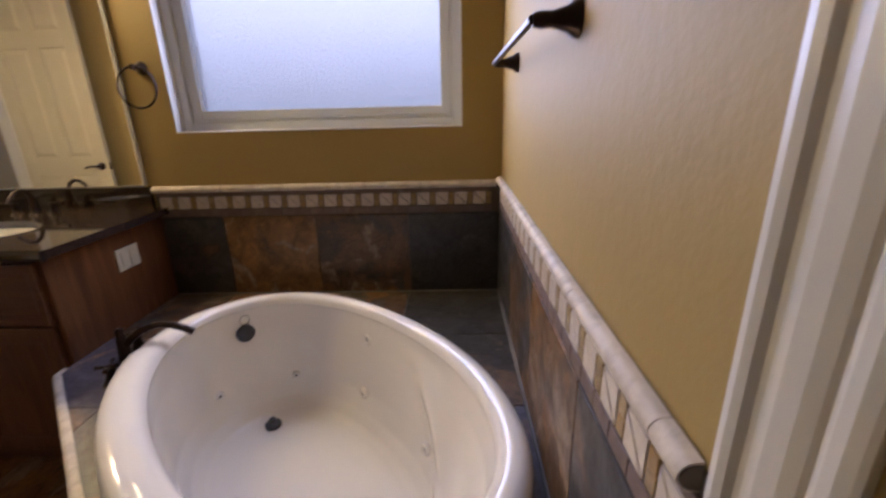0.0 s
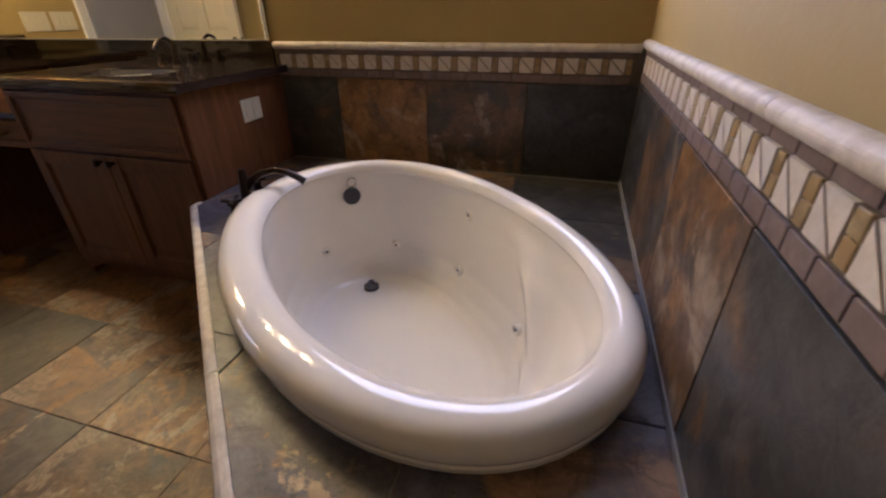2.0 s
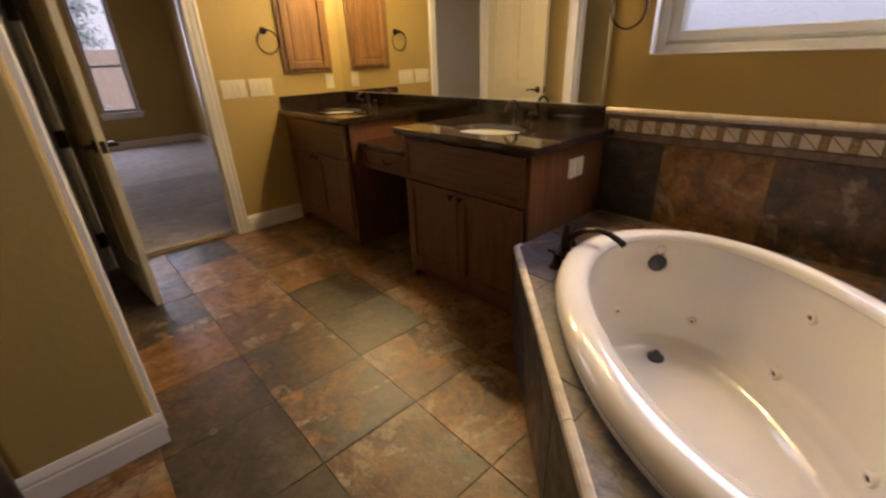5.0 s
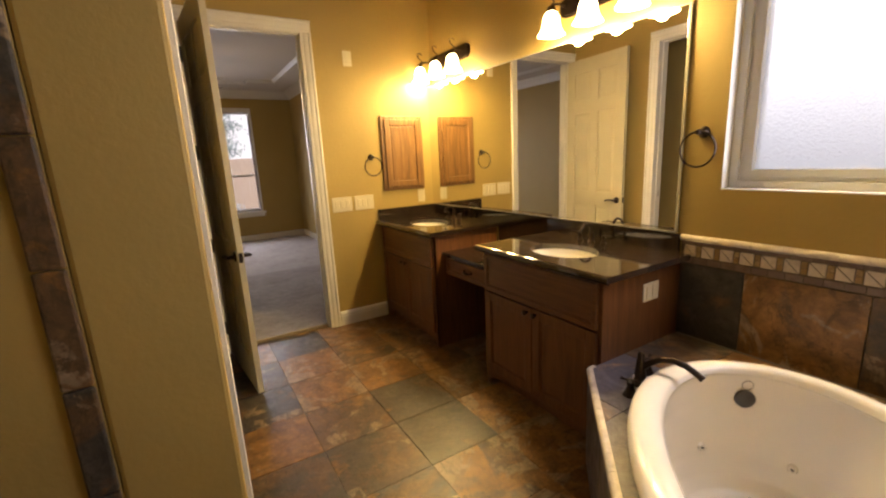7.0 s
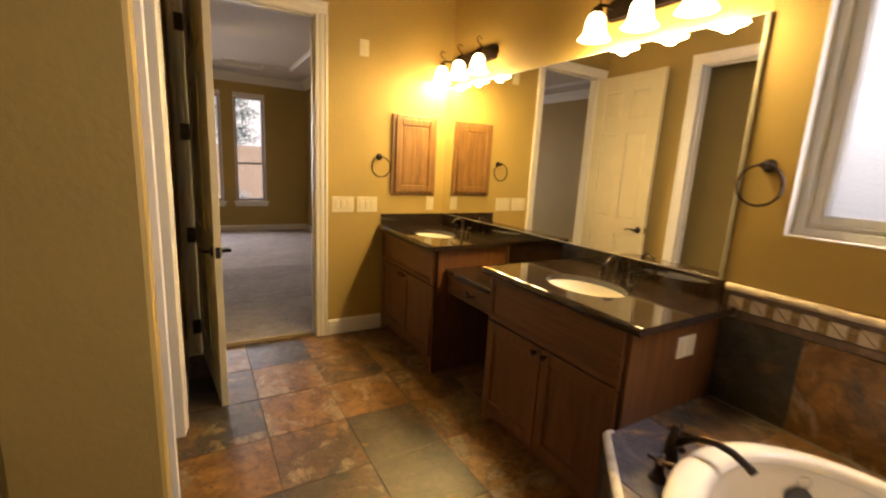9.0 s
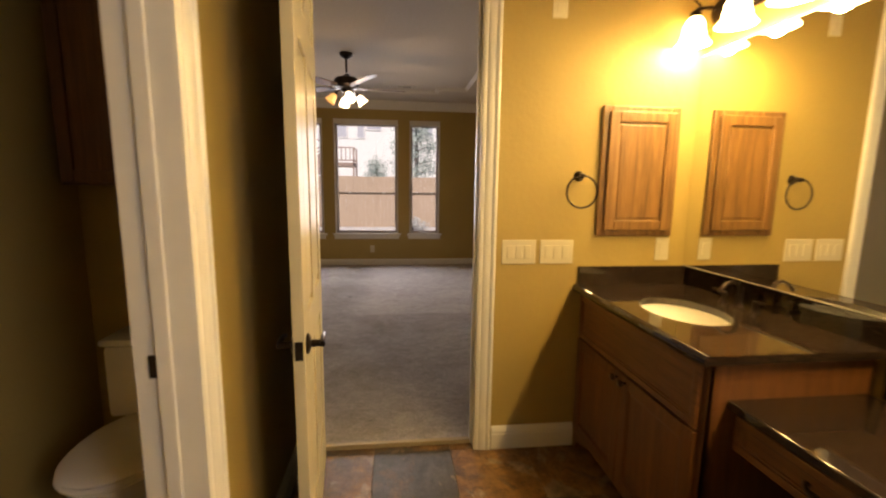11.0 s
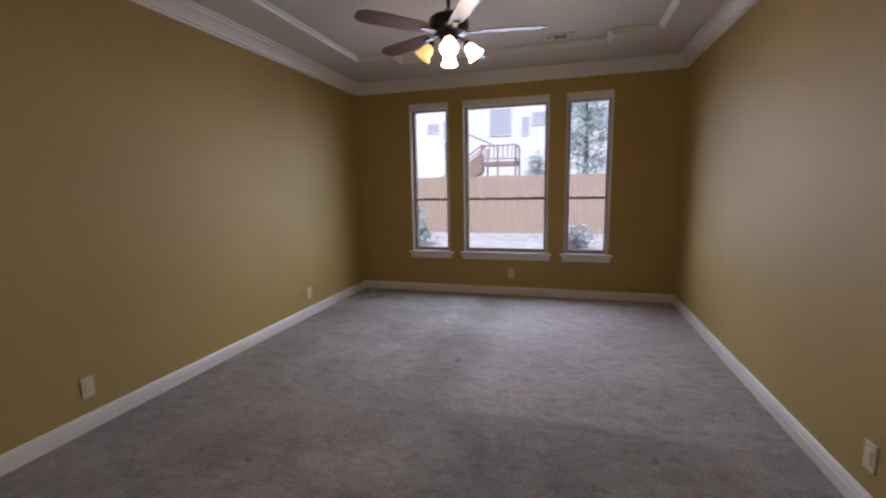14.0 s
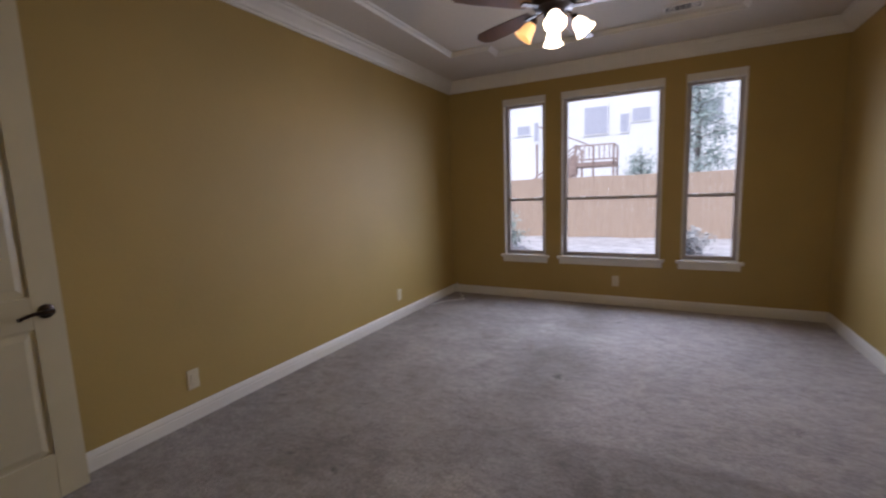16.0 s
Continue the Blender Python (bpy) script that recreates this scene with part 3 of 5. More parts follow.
# ---- vanity ----
def framed_front(parent, name, x0, x1, z0, z1, y, field=True, label=""):
    """A cabinet door or drawer front: rails and stiles round a set-back field; y is its front."""
    bm = bmesh.new()
    s, wood_ = (0.055, CHERRY_V) if field else (0.026, CHERRY_H)
    for r in ((x0, x0 + s, z0, z1), (x1 - s, x1, z0, z1)):
        box(bm, r[0], r[1], y, y + 0.02, r[2], r[3], 0.003)
    for r in ((x0 + s, x1 - s, z0, z0 + s), (x0 + s, x1 - s, z1 - s, z1)):
        box(bm, r[0], r[1], y + 0.0003, y + 0.02, r[2], r[3], 0.003)
    ob = part(name, bm, wood_, parent, label)
    bm = bmesh.new()
    box(bm, x0 + s - 0.002, x1 - s + 0.002, y + 0.009, y + 0.016, z0 + s - 0.002, z1 - s + 0.002)
    for r in ((x0 + s, x0 + s + 0.009, z0 + s, z1 - s), (x1 - s - 0.009, x1 - s, z0 + s, z1 - s), (x0 + s, x1 - s, z0 + s, z0 + s + 0.009), (x0 + s, x1 - s, z1 - s - 0.009, z1 - s)):
        part("bead", box(bmesh.new(), r[0], r[1], y + 0.0045, y + 0.012, r[2], r[3], 0.003), wood_, ob)
    part("field", bm, wood_, ob)
    return ob


def knob(parent, x, y, z):
    bm = bmesh.new()
    turned(bm, [(0.0, 0.0), (0.007, 0.0), (0.006, 0.012), (0.009, 0.016), (0.015, 0.020), (0.016, 0.026), (0.011, 0.031), (0.0, 0.033)], 14, Matrix.Translation((x, y, z)) @ Matrix.Rotation(radians(90), 4, "X"))
    part("knob", bm, BRONZE, parent, "dark bronze knob", True)


def vanity_unit(label, x0, x1):
    top = base("vanity_cabinet", label, "cabinet", "vanity cabinets")
    yf = -0.60
    for nm, r in (("side_panel", (x0, x0 + 0.018, yf, -0.002, 0.0, 0.882)), ("side_panel", (x1 - 0.018, x1, yf, -0.002, 0.0, 0.882)), ("toe_board", (x0 + 0.018, x1 - 0.018, yf + 0.06, yf + 0.075, 0.0, 0.1)), ("back_panel", (x0 + 0.018, x1 - 0.018, -0.02, -0.002, 0.0, 0.88)), ("bottom_panel", (x0 + 0.018, x1 - 0.018, yf, -0.02, 0.1, 0.118))):
        boxes(nm, CHERRY_V, [r], 0.001, top)
    bm = bmesh.new()
    for r in ((x0, x0 + 0.03, 0.0, 0.88), (x1 - 0.03, x1, 0.0, 0.88), (x0 + 0.03, x1 - 0.03, 0.845, 0.882), (x0 + 0.03, x1 - 0.03, 0.615, 0.648), (x0 + 0.03, x1 - 0.03, 0.088, 0.125)):
        box(bm, r[0], r[1], yf - 0.0005, yf + 0.02, r[2], r[3], 0.001)
    part("face_frame", bm, CHERRY_V, top)
    bm = bmesh.new()
    n = 14
    lows = [(x0 + (x1 - x0) * k / n, 0.02 + 0.07 * min(1.0, math.sin(math.pi * k / n) * 1.6)) for k in range(n + 1)]
    fr = [bm.verts.new((x, yf - 0.001, z)) for x, z in lows] + [bm.verts.new((x1, yf - 0.001, 0.1)), bm.verts.new((x0, yf - 0.001, 0.1))]
    bk = [bm.verts.new((v.co.x, yf + 0.017, v.co.z)) for v in fr]
    bm.faces.new(fr)
    bm.faces.new(list(reversed(bk)))
    for k in range(len(fr)):
        bm.faces.new((fr[k], fr[(k + 1) % len(fr)], bk[(k + 1) % len(fr)], bk[k]))
    part("toe_apron", bm, CHERRY_H, top, "arched apron at the floor")
    framed_front(top, "drawer_front", x0 + 0.02, x1 - 0.02, 0.64, 0.862, yf - 0.02, False)
    mid = (x0 + x1) / 2
    for a, b, kx in ((x0 + 0.02, mid - 0.002, mid - 0.032), (mid + 0.002, x1 - 0.02, mid + 0.032)):
        d = framed_front(top, "cabinet_door", a, b, 0.115, 0.628, yf - 0.02)
        knob(d, kx, yf - 0.02, 0.600)
    return top


V2 = (-2.425, -1.553)
V1 = (-3.972, -3.045)
vanity_unit("dark cherry vanity cabinet with two doors, beside the tub", *V2)
vanity_unit("cherry vanity cabinet with two doors in the corner", *V1)


def desk():
    top = base("vanity_desk", "lower cherry dressing desk with one drawer", "desk")
    x0, x1 = V1[1], V2[0]
    boxes("drawer_box", CHERRY_H, [(x0 + 0.001, x1 - 0.001, -0.49, -0.02, 0.575, 0.718)], 0.001, top)
    d = framed_front(top, "drawer_front", x0 + 0.02, x1 - 0.02, 0.59, 0.705, -0.51, False)
    bm = bmesh.new()
    tube(bm, [((x0 + x1) / 2 + 0.045 * math.cos(a), -0.512 - 0.022 * math.sin(a), 0.655 - 0.010 * math.sin(a)) for a in (math.pi * k / 8 for k in range(9))], [0.008, 0.007, 0.006, 0.009, 0.012, 0.009, 0.006, 0.007, 0.008], 8)
    part("drawer_pull", bm, BRONZE, d, "dark bronze cup pull", True)
    boxes("back_panel", CHERRY_V, [(x0 + 0.001, x1 - 0.001, -0.02, -0.003, 0.0, 0.575)], 0, top)
    return top


desk()


def sink_top(label, x0, x1, cx, cy, y0=-0.635):
    """A granite top with an oval cut for its basin."""
    top = base("countertop", label, "countertop", "granite tops")
    a, b = 0.205, 0.155
    angles = [2 * math.pi * k / 48 for k in range(48)]
    angles += [math.atan2(py - cy, px - cx) % (2 * math.pi) for px in (x0, x1) for py in (y0, -0.022)]
    angles.sort()
    n = len(angles)
    bm = bmesh.new()
    inner, outer = [], []
    for z in (0.884, 0.914):
        inner.append([bm.verts.new((cx + a * math.cos(t), cy + b * math.sin(t), z)) for t in angles])
        edge = []
        for t in angles:
            c, s = math.cos(t), math.sin(t)
            f = min(((x1 if c > 0 else x0) - cx) / c if abs(c) > 1e-6 else 1e9, ((-0.022 if s > 0 else y0) - cy) / s if abs(s) > 1e-6 else 1e9)
            edge.append(bm.verts.new((cx + f * c, cy + f * s, z)))
        outer.append(edge)
    for k in range(n):
        j = (k + 1) % n
        bm.faces.new((inner[1][k], outer[1][k], outer[1][j], inner[1][j]))
        bm.faces.new((inner[0][j], outer[0][j], outer[0][k], inner[0][k]))
        bm.faces.new((inner[0][k], inner[1][k], inner[1][j], inner[0][j]))
        bm.faces.new((outer[0][j], outer[1][j], outer[1][k], outer[0][k]))
    part("slab", bm, GRANITE, top)
    bm = bmesh.new()
    extruded(bm, [(-0.001, -0.005), (-0.001, 0.030), (-0.006, 0.0335), (-0.013, 0.031), (-0.019, 0.022), (-0.020, 0.010), (-0.016, 0.0), (-0.010, -0.004)], x0, x1 + 0.0, Matrix.Translation((0, y0, 0.882)))
    part("front_edge", bm, GRANITE, top, "rounded polished edge")
    basin = bmesh.new()
    turned(basin, [(1.0, 0.886), (0.985, 0.872), (0.93, 0.84), (0.82, 0.80), (0.60, 0.768), (0.25, 0.757), (0.06, 0.755), (0.0, 0.755)], 40, Matrix.Translation((cx, cy, 0)), a + 0.004, b + 0.004)
    basin_ob = part("basin", basin, PORCELAIN, top, "white oval undermount basin", True)
    bm = bmesh.new()
    turned(bm, [(0.0, 0.7585), (0.018, 0.7585), (0.022, 0.757), (0.022, 0.752)], 16, Matrix.Translation((cx, cy, 0)))
    part("drain", bm, BRONZE, basin_ob, "bronze drain", True)
    return top


C2 = sink_top("polished black granite top with an oval basin", -2.445, -1.495, -1.985, -0.385)
C1 = sink_top("polished black granite top with an oval basin in the corner", -3.973, -3.005, -3.48, -0.385)
for ob, x0, x1 in ((C2, -2.445, -1.56), (C1, -3.973, -3.005)):
    boxes("backsplash", GRANITE, [(x0, x1, -0.022, -0.001, 0.884, 1.010)], 0.002, ob)
boxes("side_splash", GRANITE, [(-3.979, -3.960, -0.63, -0.023, 0.914, 1.010)], 0.002, C1)
d = base("desk_top", "lower polished black granite desk top", "countertop", "granite tops")
boxes("slab", GRANITE, [(V1[1] + 0.001, V2[0] - 0.001, -0.530, -0.023, 0.720, 0.750)], 0.004, d)
boxes("backsplash", GRANITE, [(-3.004, -2.446, -0.021, -0.001, 0.750, 1.010)], 0.002, d)


def faucet(label, cx, cy):
    top = base("sink_faucet", label, "faucet", "sink faucets", m=pose(cx, cy, 0.914) @ Matrix.Scale(0.80, 4))
    bm = bmesh.new()
    turned(bm, [(0.0, 0), (0.027, 0), (0.027, 0.006), (0.019, 0.014), (0.015, 0.05), (0.014, 0.075), (0, 0.08)], 16)
    part("spout_base", bm, BRONZE, top, smooth=True)
    bm = bmesh.new()
    pts = [(0, 0, 0.06), (0, 0.004, 0.10), (0, -0.012, 0.128), (0, -0.045, 0.142), (0, -0.085, 0.132), (0, -0.115, 0.105), (0, -0.125, 0.088)]
    tube(bm, pts, [0.012, 0.012, 0.011, 0.010, 0.009, 0.009, 0.010], 12)
    part("spout", bm, BRONZE, top, "curved bronze spout", True)
    for sx in (-1, 1):
        bm = bmesh.new()
        turned(bm, [(0.0, 0), (0.024, 0), (0.024, 0.006), (0.015, 0.016), (0.012, 0.035), (0.016, 0.05), (0.012, 0.062), (0, 0.065)], 14, Matrix.Translation((sx * 0.105, 0, 0)))
        tube(bm, [(sx * 0.098, 0, 0.056), (sx * 0.125, -0.004, 0.062), (sx * 0.165, -0.01, 0.066), (sx * 0.178, -0.012, 0.064)], [0.008, 0.007, 0.006, 0.008], 8)
        part("lever_handle", bm, BRONZE, top, "bronze lever handle", True)


faucet("oil-rubbed bronze widespread faucet behind the basin beside the tub", -2.02, -0.115)
faucet("oil-rubbed bronze widespread faucet behind the corner basin", -3.50, -0.115)

# ---- mirror, lights, cabinets and plates ----
d = base("wall_mirror", "wide frameless wall mirror over the double vanity", "mirror")
turn = pose(-1.590, -0.007, 0, 0, 0, 0.8)
STEEL = plain("bright_mirror_edge", (0.75, 0.74, 0.70), 0.15, 0.6)
bm = bmesh.new()
part("glass", box(bm, -2.384, 0, -0.003, 0.003, 1.016, 2.075, 0, turn), MIRROR, d)
for r in ((0.0, 0.014, -0.005, 0.005, 1.012, 2.083), (-2.384, 0, -0.0045, 0.005, 2.075, 2.081), (-2.384, 0, -0.006, 0.005, 1.0105, 1.016)):
    bm = bmesh.new()
    part("edge_strip", box(bm, *r, 0.001, turn), STEEL, d, "bright metal edge strip")


def vanity_light(label, cx):
    top = base("vanity_light", label, "wall lamp", "vanity lights", m=pose(cx, 0, 2.275))
    bm = bmesh.new()
    n = 24
    pts = []
    for k in range(n):
        a = 2 * math.pi * k / n
        c, s = math.cos(a), math.sin(a)
        pts.append(((0.265 if c > 0 else -0.265) + 0.055 * c, 0.055 * s))
    for y0, y1, f in ((-0.001, -0.014, 1.0), (-0.014, -0.024, 0.82)):
        lo = [bm.verts.new((x if f == 1 else x * 0.97, y0, z * f)) for x, z in pts]
        hi = [bm.verts.new((x if f == 1 else x * 0.97, y1, z * f)) for x, z in pts]
        for k in range(n):
            bm.faces.new((lo[k], lo[(k + 1) % n], hi[(k + 1) % n], hi[k]))
        bm.faces.new(hi)
    part("backplate", bm, BRONZE, top, "long oval bronze backplate", True)
    for k in (-1, 0, 1):
        x = k * 0.265
        bm = bmesh.new()
        tube(bm, [(x, -0.02, 0.005), (x, -0.07, 0.012), (x, -0.115, 0.005), (x, -0.14, -0.015)], 0.008, 8)
        arm = part("arm", bm, BRONZE, top, smooth=True)
        bm = bmesh.new()
        tube(bm, [(x, -0.14 - 0.0 + 0.028 * math.sin(u) * (1 - u / 9), 0.0 + 0.011 * u) for u in (0.5 * q for q in range(12))], 0.0045, 6)
        tube(bm, [(x, -0.14 - 0.022 * math.cos(u), 0.062 + 0.020 * math.sin(u)) for u in (math.pi * q / 8 - 0.6 for q in range(10))], 0.004, 6)
        part("scroll", bm, BRONZE, arm, "bronze scroll over the shade", True)
        bm = bmesh.new()
        turned(bm, [(0.0, 0.0), (0.020, -0.002), (0.027, -0.014), (0.026, -0.034), (0.018, -0.040)], 16, Matrix.Translation((x, -0.14, -0.008)))
        part("socket_cap", bm, BRONZE, arm, smooth=True)
        bm = bmesh.new()
        turned(bm, [(0.024, -0.030), (0.034, -0.040), (0.046, -0.062), (0.050, -0.092), (0.056, -0.122), (0.070, -0.146), (0.080, -0.156), (0.077, -0.157), (0.066, -0.144), (0.052, -0.120), (0.046, -0.090), (0.042, -0.062), (0.030, -0.042)], 24, Matrix.Translation((x, -0.14, -0.008)))
        part("shade", bm, SHADE, top, "lit bell-shaped alabaster glass shade", True)
        lamp("vanity_bulb", "POINT", Matrix.Translation((cx + x, -0.14, 2.275 - 0.165)), BULB_W, (1.0, 0.75, 0.275), radius=0.035)
    return top


BULB_W = 27.0
vanity_light("bronze three-light vanity fixture with lit bell shades in the corner", -3.655)
vanity_light("bronze three-light vanity fixture with lit bell shades over the near sink", -2.06)


def medicine_cabinet():
    top = base("medicine_cabinet", "oak wall cabinet with a raised door on the side wall", "cabinet")
    y0, y1, z0, z1 = -0.552, -0.135, 1.172, 1.826
    for n, mat, r in (("frame_side", OAK_V, (y0, y0 + 0.045, z0, z1)), ("frame_side", OAK_V, (y1 - 0.045, y1, z0, z1)), ("frame_rail", OAK_V, (y0 + 0.045, y1 - 0.045, z0, z0 + 0.045)), ("frame_rail", OAK_V, (y0 + 0.045, y1 - 0.045, z1 - 0.045, z1))):
        boxes(n, mat, [(XD + 0.001, XD + 0.022, *r)], 0.006, top)
    s = 0.052
    a, b, c, e = y0 + 0.03, y1 - 0.03, z0 + 0.03, z1 - 0.03
    bm = bmesh.new()
    for r in ((a, a + s, c, e), (b - s, b, c, e), (a + s, b - s, c, c + s), (a + s, b - s, e - s, e)):
        box(bm, XD + 0.022, XD + 0.042, *r, 0.005)
    door = part("cabinet_door", bm, OAK_V, top)
    bm = bmesh.new()
    box(bm, XD + 0.022, XD + 0.030, a + s, b - s, c + s, e - s)
    box(bm, XD + 0.024, XD + 0.034, a + s + 0.012, b - s - 0.012, c + s + 0.012, e - s - 0.012, 0.004)
    part("field", bm, OAK_V, door)


medicine_cabinet()


def towel_ring(label, m):
    """A ring that hangs from a flared post; the wall is the plane y = 0, and the post stands out to -y."""
    top = base("towel_ring", label, "towel ring", "towel rings", m=m)
    bm = bmesh.new()
    turned(bm, [(0.0, 0), (0.027, 0), (0.026, 0.006), (0.018, 0.014), (0.012, 0.035), (0.013, 0.055), (0.010, 0.062), (0, 0.063)], 16, Matrix.Rotation(radians(90), 4, "X"))
    part("post", bm, BRONZE, top, smooth=True)
    bm = bmesh.new()
    ring(bm, (0, -0.052, -0.078), 0.080, 0.005)
    part("ring", bm, BRONZE, top, smooth=True)


towel_ring("bronze towel ring on the door wall beside the wall cabinet", pose(XD, -0.655, 1.475, 0, 0, 90))
towel_ring("bronze towel ring on the wall between mirror and window", pose(-1.486, 0, 1.50))


def towel_bar():
    top = base("towel_bar", "bronze towel bar on the wall over the tub", "towel bar")
    for y in (-0.42, -1.10):
        bm = bmesh.new()
        turned(bm, [(0.0, 0), (0.030, 0), (0.029, 0.008), (0.020, 0.02), (0.013, 0.045), (0.014, 0.062), (0.011, 0.075), (0, 0.077)], 16, Matrix.Translation((XE, y, 1.44)) @ Matrix.Rotation(radians(-90), 4, "Y"))
        part("post", bm, BRONZE, top, smooth=True)
    bm = bmesh.new()
    tube(bm, [(-0.062, -0.415, 1.44), (-0.062, -1.105, 1.44)], 0.008, 10)
    part("bar", bm, BRONZE, top, smooth=True)


towel_bar()


def plate(name, label, category, m, wide, high, rockers, material=None):
    """A cover plate on the wall plane y = 0, facing -y."""
    top = base(name, label, category, m=m)
    boxes("cover", material or PLASTIC, [(-wide / 2, wide / 2, -0.006, -0.0005, -high / 2, high / 2)], 0.003, top)
    for k in range(rockers):
        x = (k - (rockers - 1) / 2) * 0.046
        bm = bmesh.new()
        box(bm, x - 0.017, x + 0.017, -0.0095, -0.005, -0.034, 0.034, 0.002)
        part("rocker" if rockers > 1 else "insert", bm, material or PLASTIC, top)
    return top


for y, label in ((-0.953, "ivory three-gang rocker switch plate beside the door casing"), (-0.752, "ivory three-gang rocker switch plate beside the backsplash")):
    plate("switch_plate", label, "light switch", pose(XD, y, 1.087, 0, 0, 90), 0.178, 0.125, 3)
plate("outlet", "ivory outlet plate over the corner counter", "outlet", pose(XD, -0.169, 1.10, 0, 0, 90), 0.075, 0.12, 1)
plate("door_chime", "ivory blank plate high on the door wall", "wall plate", pose(XD, -0.795, 2.28, 0, 0, 90), 0.075, 0.12, 1)
plate("outlet", "ivory switch plate on the side of the vanity", "outlet", pose(V2[1], -0.25, 0.757, 0, 0, 90), 0.122, 0.092, 2)
plate("outlet", "ivory outlet plate low on the bedroom wall", "outlet", pose(-5.667, BS, 0.29, 0, 0, 180), 0.075, 0.125, 1)
plate("outlet", "ivory outlet plate low on the bedroom wall", "outlet", pose(-8.016, BS, 0.293, 0, 0, 180), 0.075, 0.125, 1)
plate("outlet", "ivory outlet plate under the windows", "outlet", pose(XB, -1.98, 0.31, 0, 0, 90), 0.075, 0.125, 1)
plate("outlet", "ivory outlet plate low on the bedroom side wall", "outlet", pose(-6.01, BN, 0.29), 0.075, 0.125, 1)

# ---- tub and its deck ----
TUB = Matrix.Translation((-0.672, -0.805, 0)) @ Matrix.Rotation(radians(-45), 4, "Z")


def oval(u0, u1, half, power, z, n=72, dv=0.0):
    """A ring of a rounded oval from u0 to u1 along the tub and half wide."""
    out, mid, long = [], (u0 + u1) / 2, (u1 - u0) / 2
    for k in range(n):
        a = 2 * math.pi * k / n
        c, s = math.cos(a), math.sin(a)
        out.append((mid + long * math.copysign(abs(c) ** (2 / power), c), dv + half * math.copysign(abs(s) ** (2 / power), s), z))
    return out


def lofted(bm, rings, close=True):
    made = [[bm.verts.new(p) for p in r] for r in rings]
    n = len(made[0])
    for low, high in zip(made, made[1:]):
        for k in range(n):
            bm.faces.new((low[k], low[(k + 1) % n], high[(k + 1) % n], high[k]))
    if close:
        bm.faces.new(made[-1])
    return bm


def bathtub():
    top = base("bathtub", "glossy white oval whirlpool tub set in a slate deck", "bathtub", m=TUB)
    D = DECK
    rim = bmesh.new()
    rows = ((-0.720, 0.744, 0.462, D - 0.002, 0), (-0.727, 0.752, 0.469, D + 0.003, 0), (-0.729, 0.754, 0.471, D + 0.016, 0), (-0.725, 0.750, 0.467, D + 0.020, 0), (-0.733, 0.757, 0.475, D + 0.030, 0), (-0.740, 0.763, 0.481, D + 0.046, 0), (-0.738, 0.761, 0.479, D + 0.064, 0), (-0.726, 0.750, 0.468, D + 0.081, 0), (-0.704, 0.728, 0.447, D + 0.091, 0.003), (-0.682, 0.702, 0.423, D + 0.091, 0.011), (-0.664, 0.680, 0.402, D + 0.083, 0.017), (-0.655, 0.668, 0.393, D + 0.068, 0.020), (-0.652, 0.662, 0.389, D + 0.052, 0.022))
    rings = []
    for j, (a, b, h, z, dv) in enumerate(rows):
        pts = oval(a, b, h, 2.12, z, 72, dv)
        drop = (0, 0, 0, 0, 0, 0.002, 0.006, 0.010, 0.011, 0.010, 0.007, 0.003, 0)[j]
        rings.append([(x, y, zz - drop * (min(1.0, (i - 26) / 10) if 26 < i < 45 else 0.0)) for i, (x, y, zz) in enumerate(pts)])
    lofted(rim, rings, False)
    part("rim", rim, ACRYLIC, top, "rolled white rim", True)
    bowl = bmesh.new()
    rows = ((-0.652, 0.662, 0.389, D + 0.052, 2.12), (-0.658, 0.663, 0.395, D + 0.042, 2.14), (-0.661, 0.655, 0.397, D + 0.02, 2.16), (-0.660, 0.62, 0.395, 0.40, 2.2), (-0.645, 0.55, 0.381, 0.28, 2.3), (-0.630, 0.48, 0.365, 0.17, 2.4), (-0.605, 0.42, 0.333, 0.095, 2.4), (-0.575, 0.37, 0.298, 0.055, 2.3), (-0.52, 0.30, 0.25, 0.035, 2.2), (-0.40, 0.16, 0.15, 0.028, 2.1), (-0.25, 0.0, 0.04, 0.026, 2.0))
    rings = []
    for j in range(len(rows) - 1):
        steps = 7 if 2 <= j <= 6 else 3
        for f in range(steps if j < len(rows) - 2 else steps + 1):
            a, b, h, z, p = (u + (v - u) * f / steps for u, v in zip(rows[j], rows[j + 1]))
            ring_ = []
            for x, y, zz in oval(a, b, h, p, z, 180, 0.022):
                # an armrest swells from each side wall, steep in front and running out behind
                low = max(0.0, min(1.0, (0.47 - z) / 0.38))
                past = x - (0.115 + 0.26 * low ** 0.9)
                step = math.exp(-(past / (0.10 if past < 0 else 0.085)) ** 2)
                fade = max(0.0, min(1.0, (0.48 - z) / 0.12)) * max(0.0, min(1.0, (z - 0.045) / 0.08))
                ring_.append((x, y - (y - 0.022) * 0.14 * step * fade, zz))
            rings.append(ring_)
    lofted(bowl, rings)
    inside = part("basin", bowl, ACRYLIC, top, "deep white basin with whirlpool jets and armrests", True)
    bm = bmesh.new()
    face = Matrix.Translation((-0.656, 0.062, 0.425)) @ Matrix.Rotation(radians(90), 4, "Y")
    turned(bm, [(0.0, 0.016), (0.030, 0.016), (0.037, 0.011), (0.038, 0.0)], 24, face)
    part("overflow_plate", bm, GREYPLASTIC, top, "dark round overflow plate", True)
    bm = bmesh.new()
    ring(bm, (0, 0, 0), 0.020, 0.0025, Matrix.Translation((-0.648, 0.066, 0.487)) @ Matrix.Rotation(radians(90), 4, "Z"), 20)
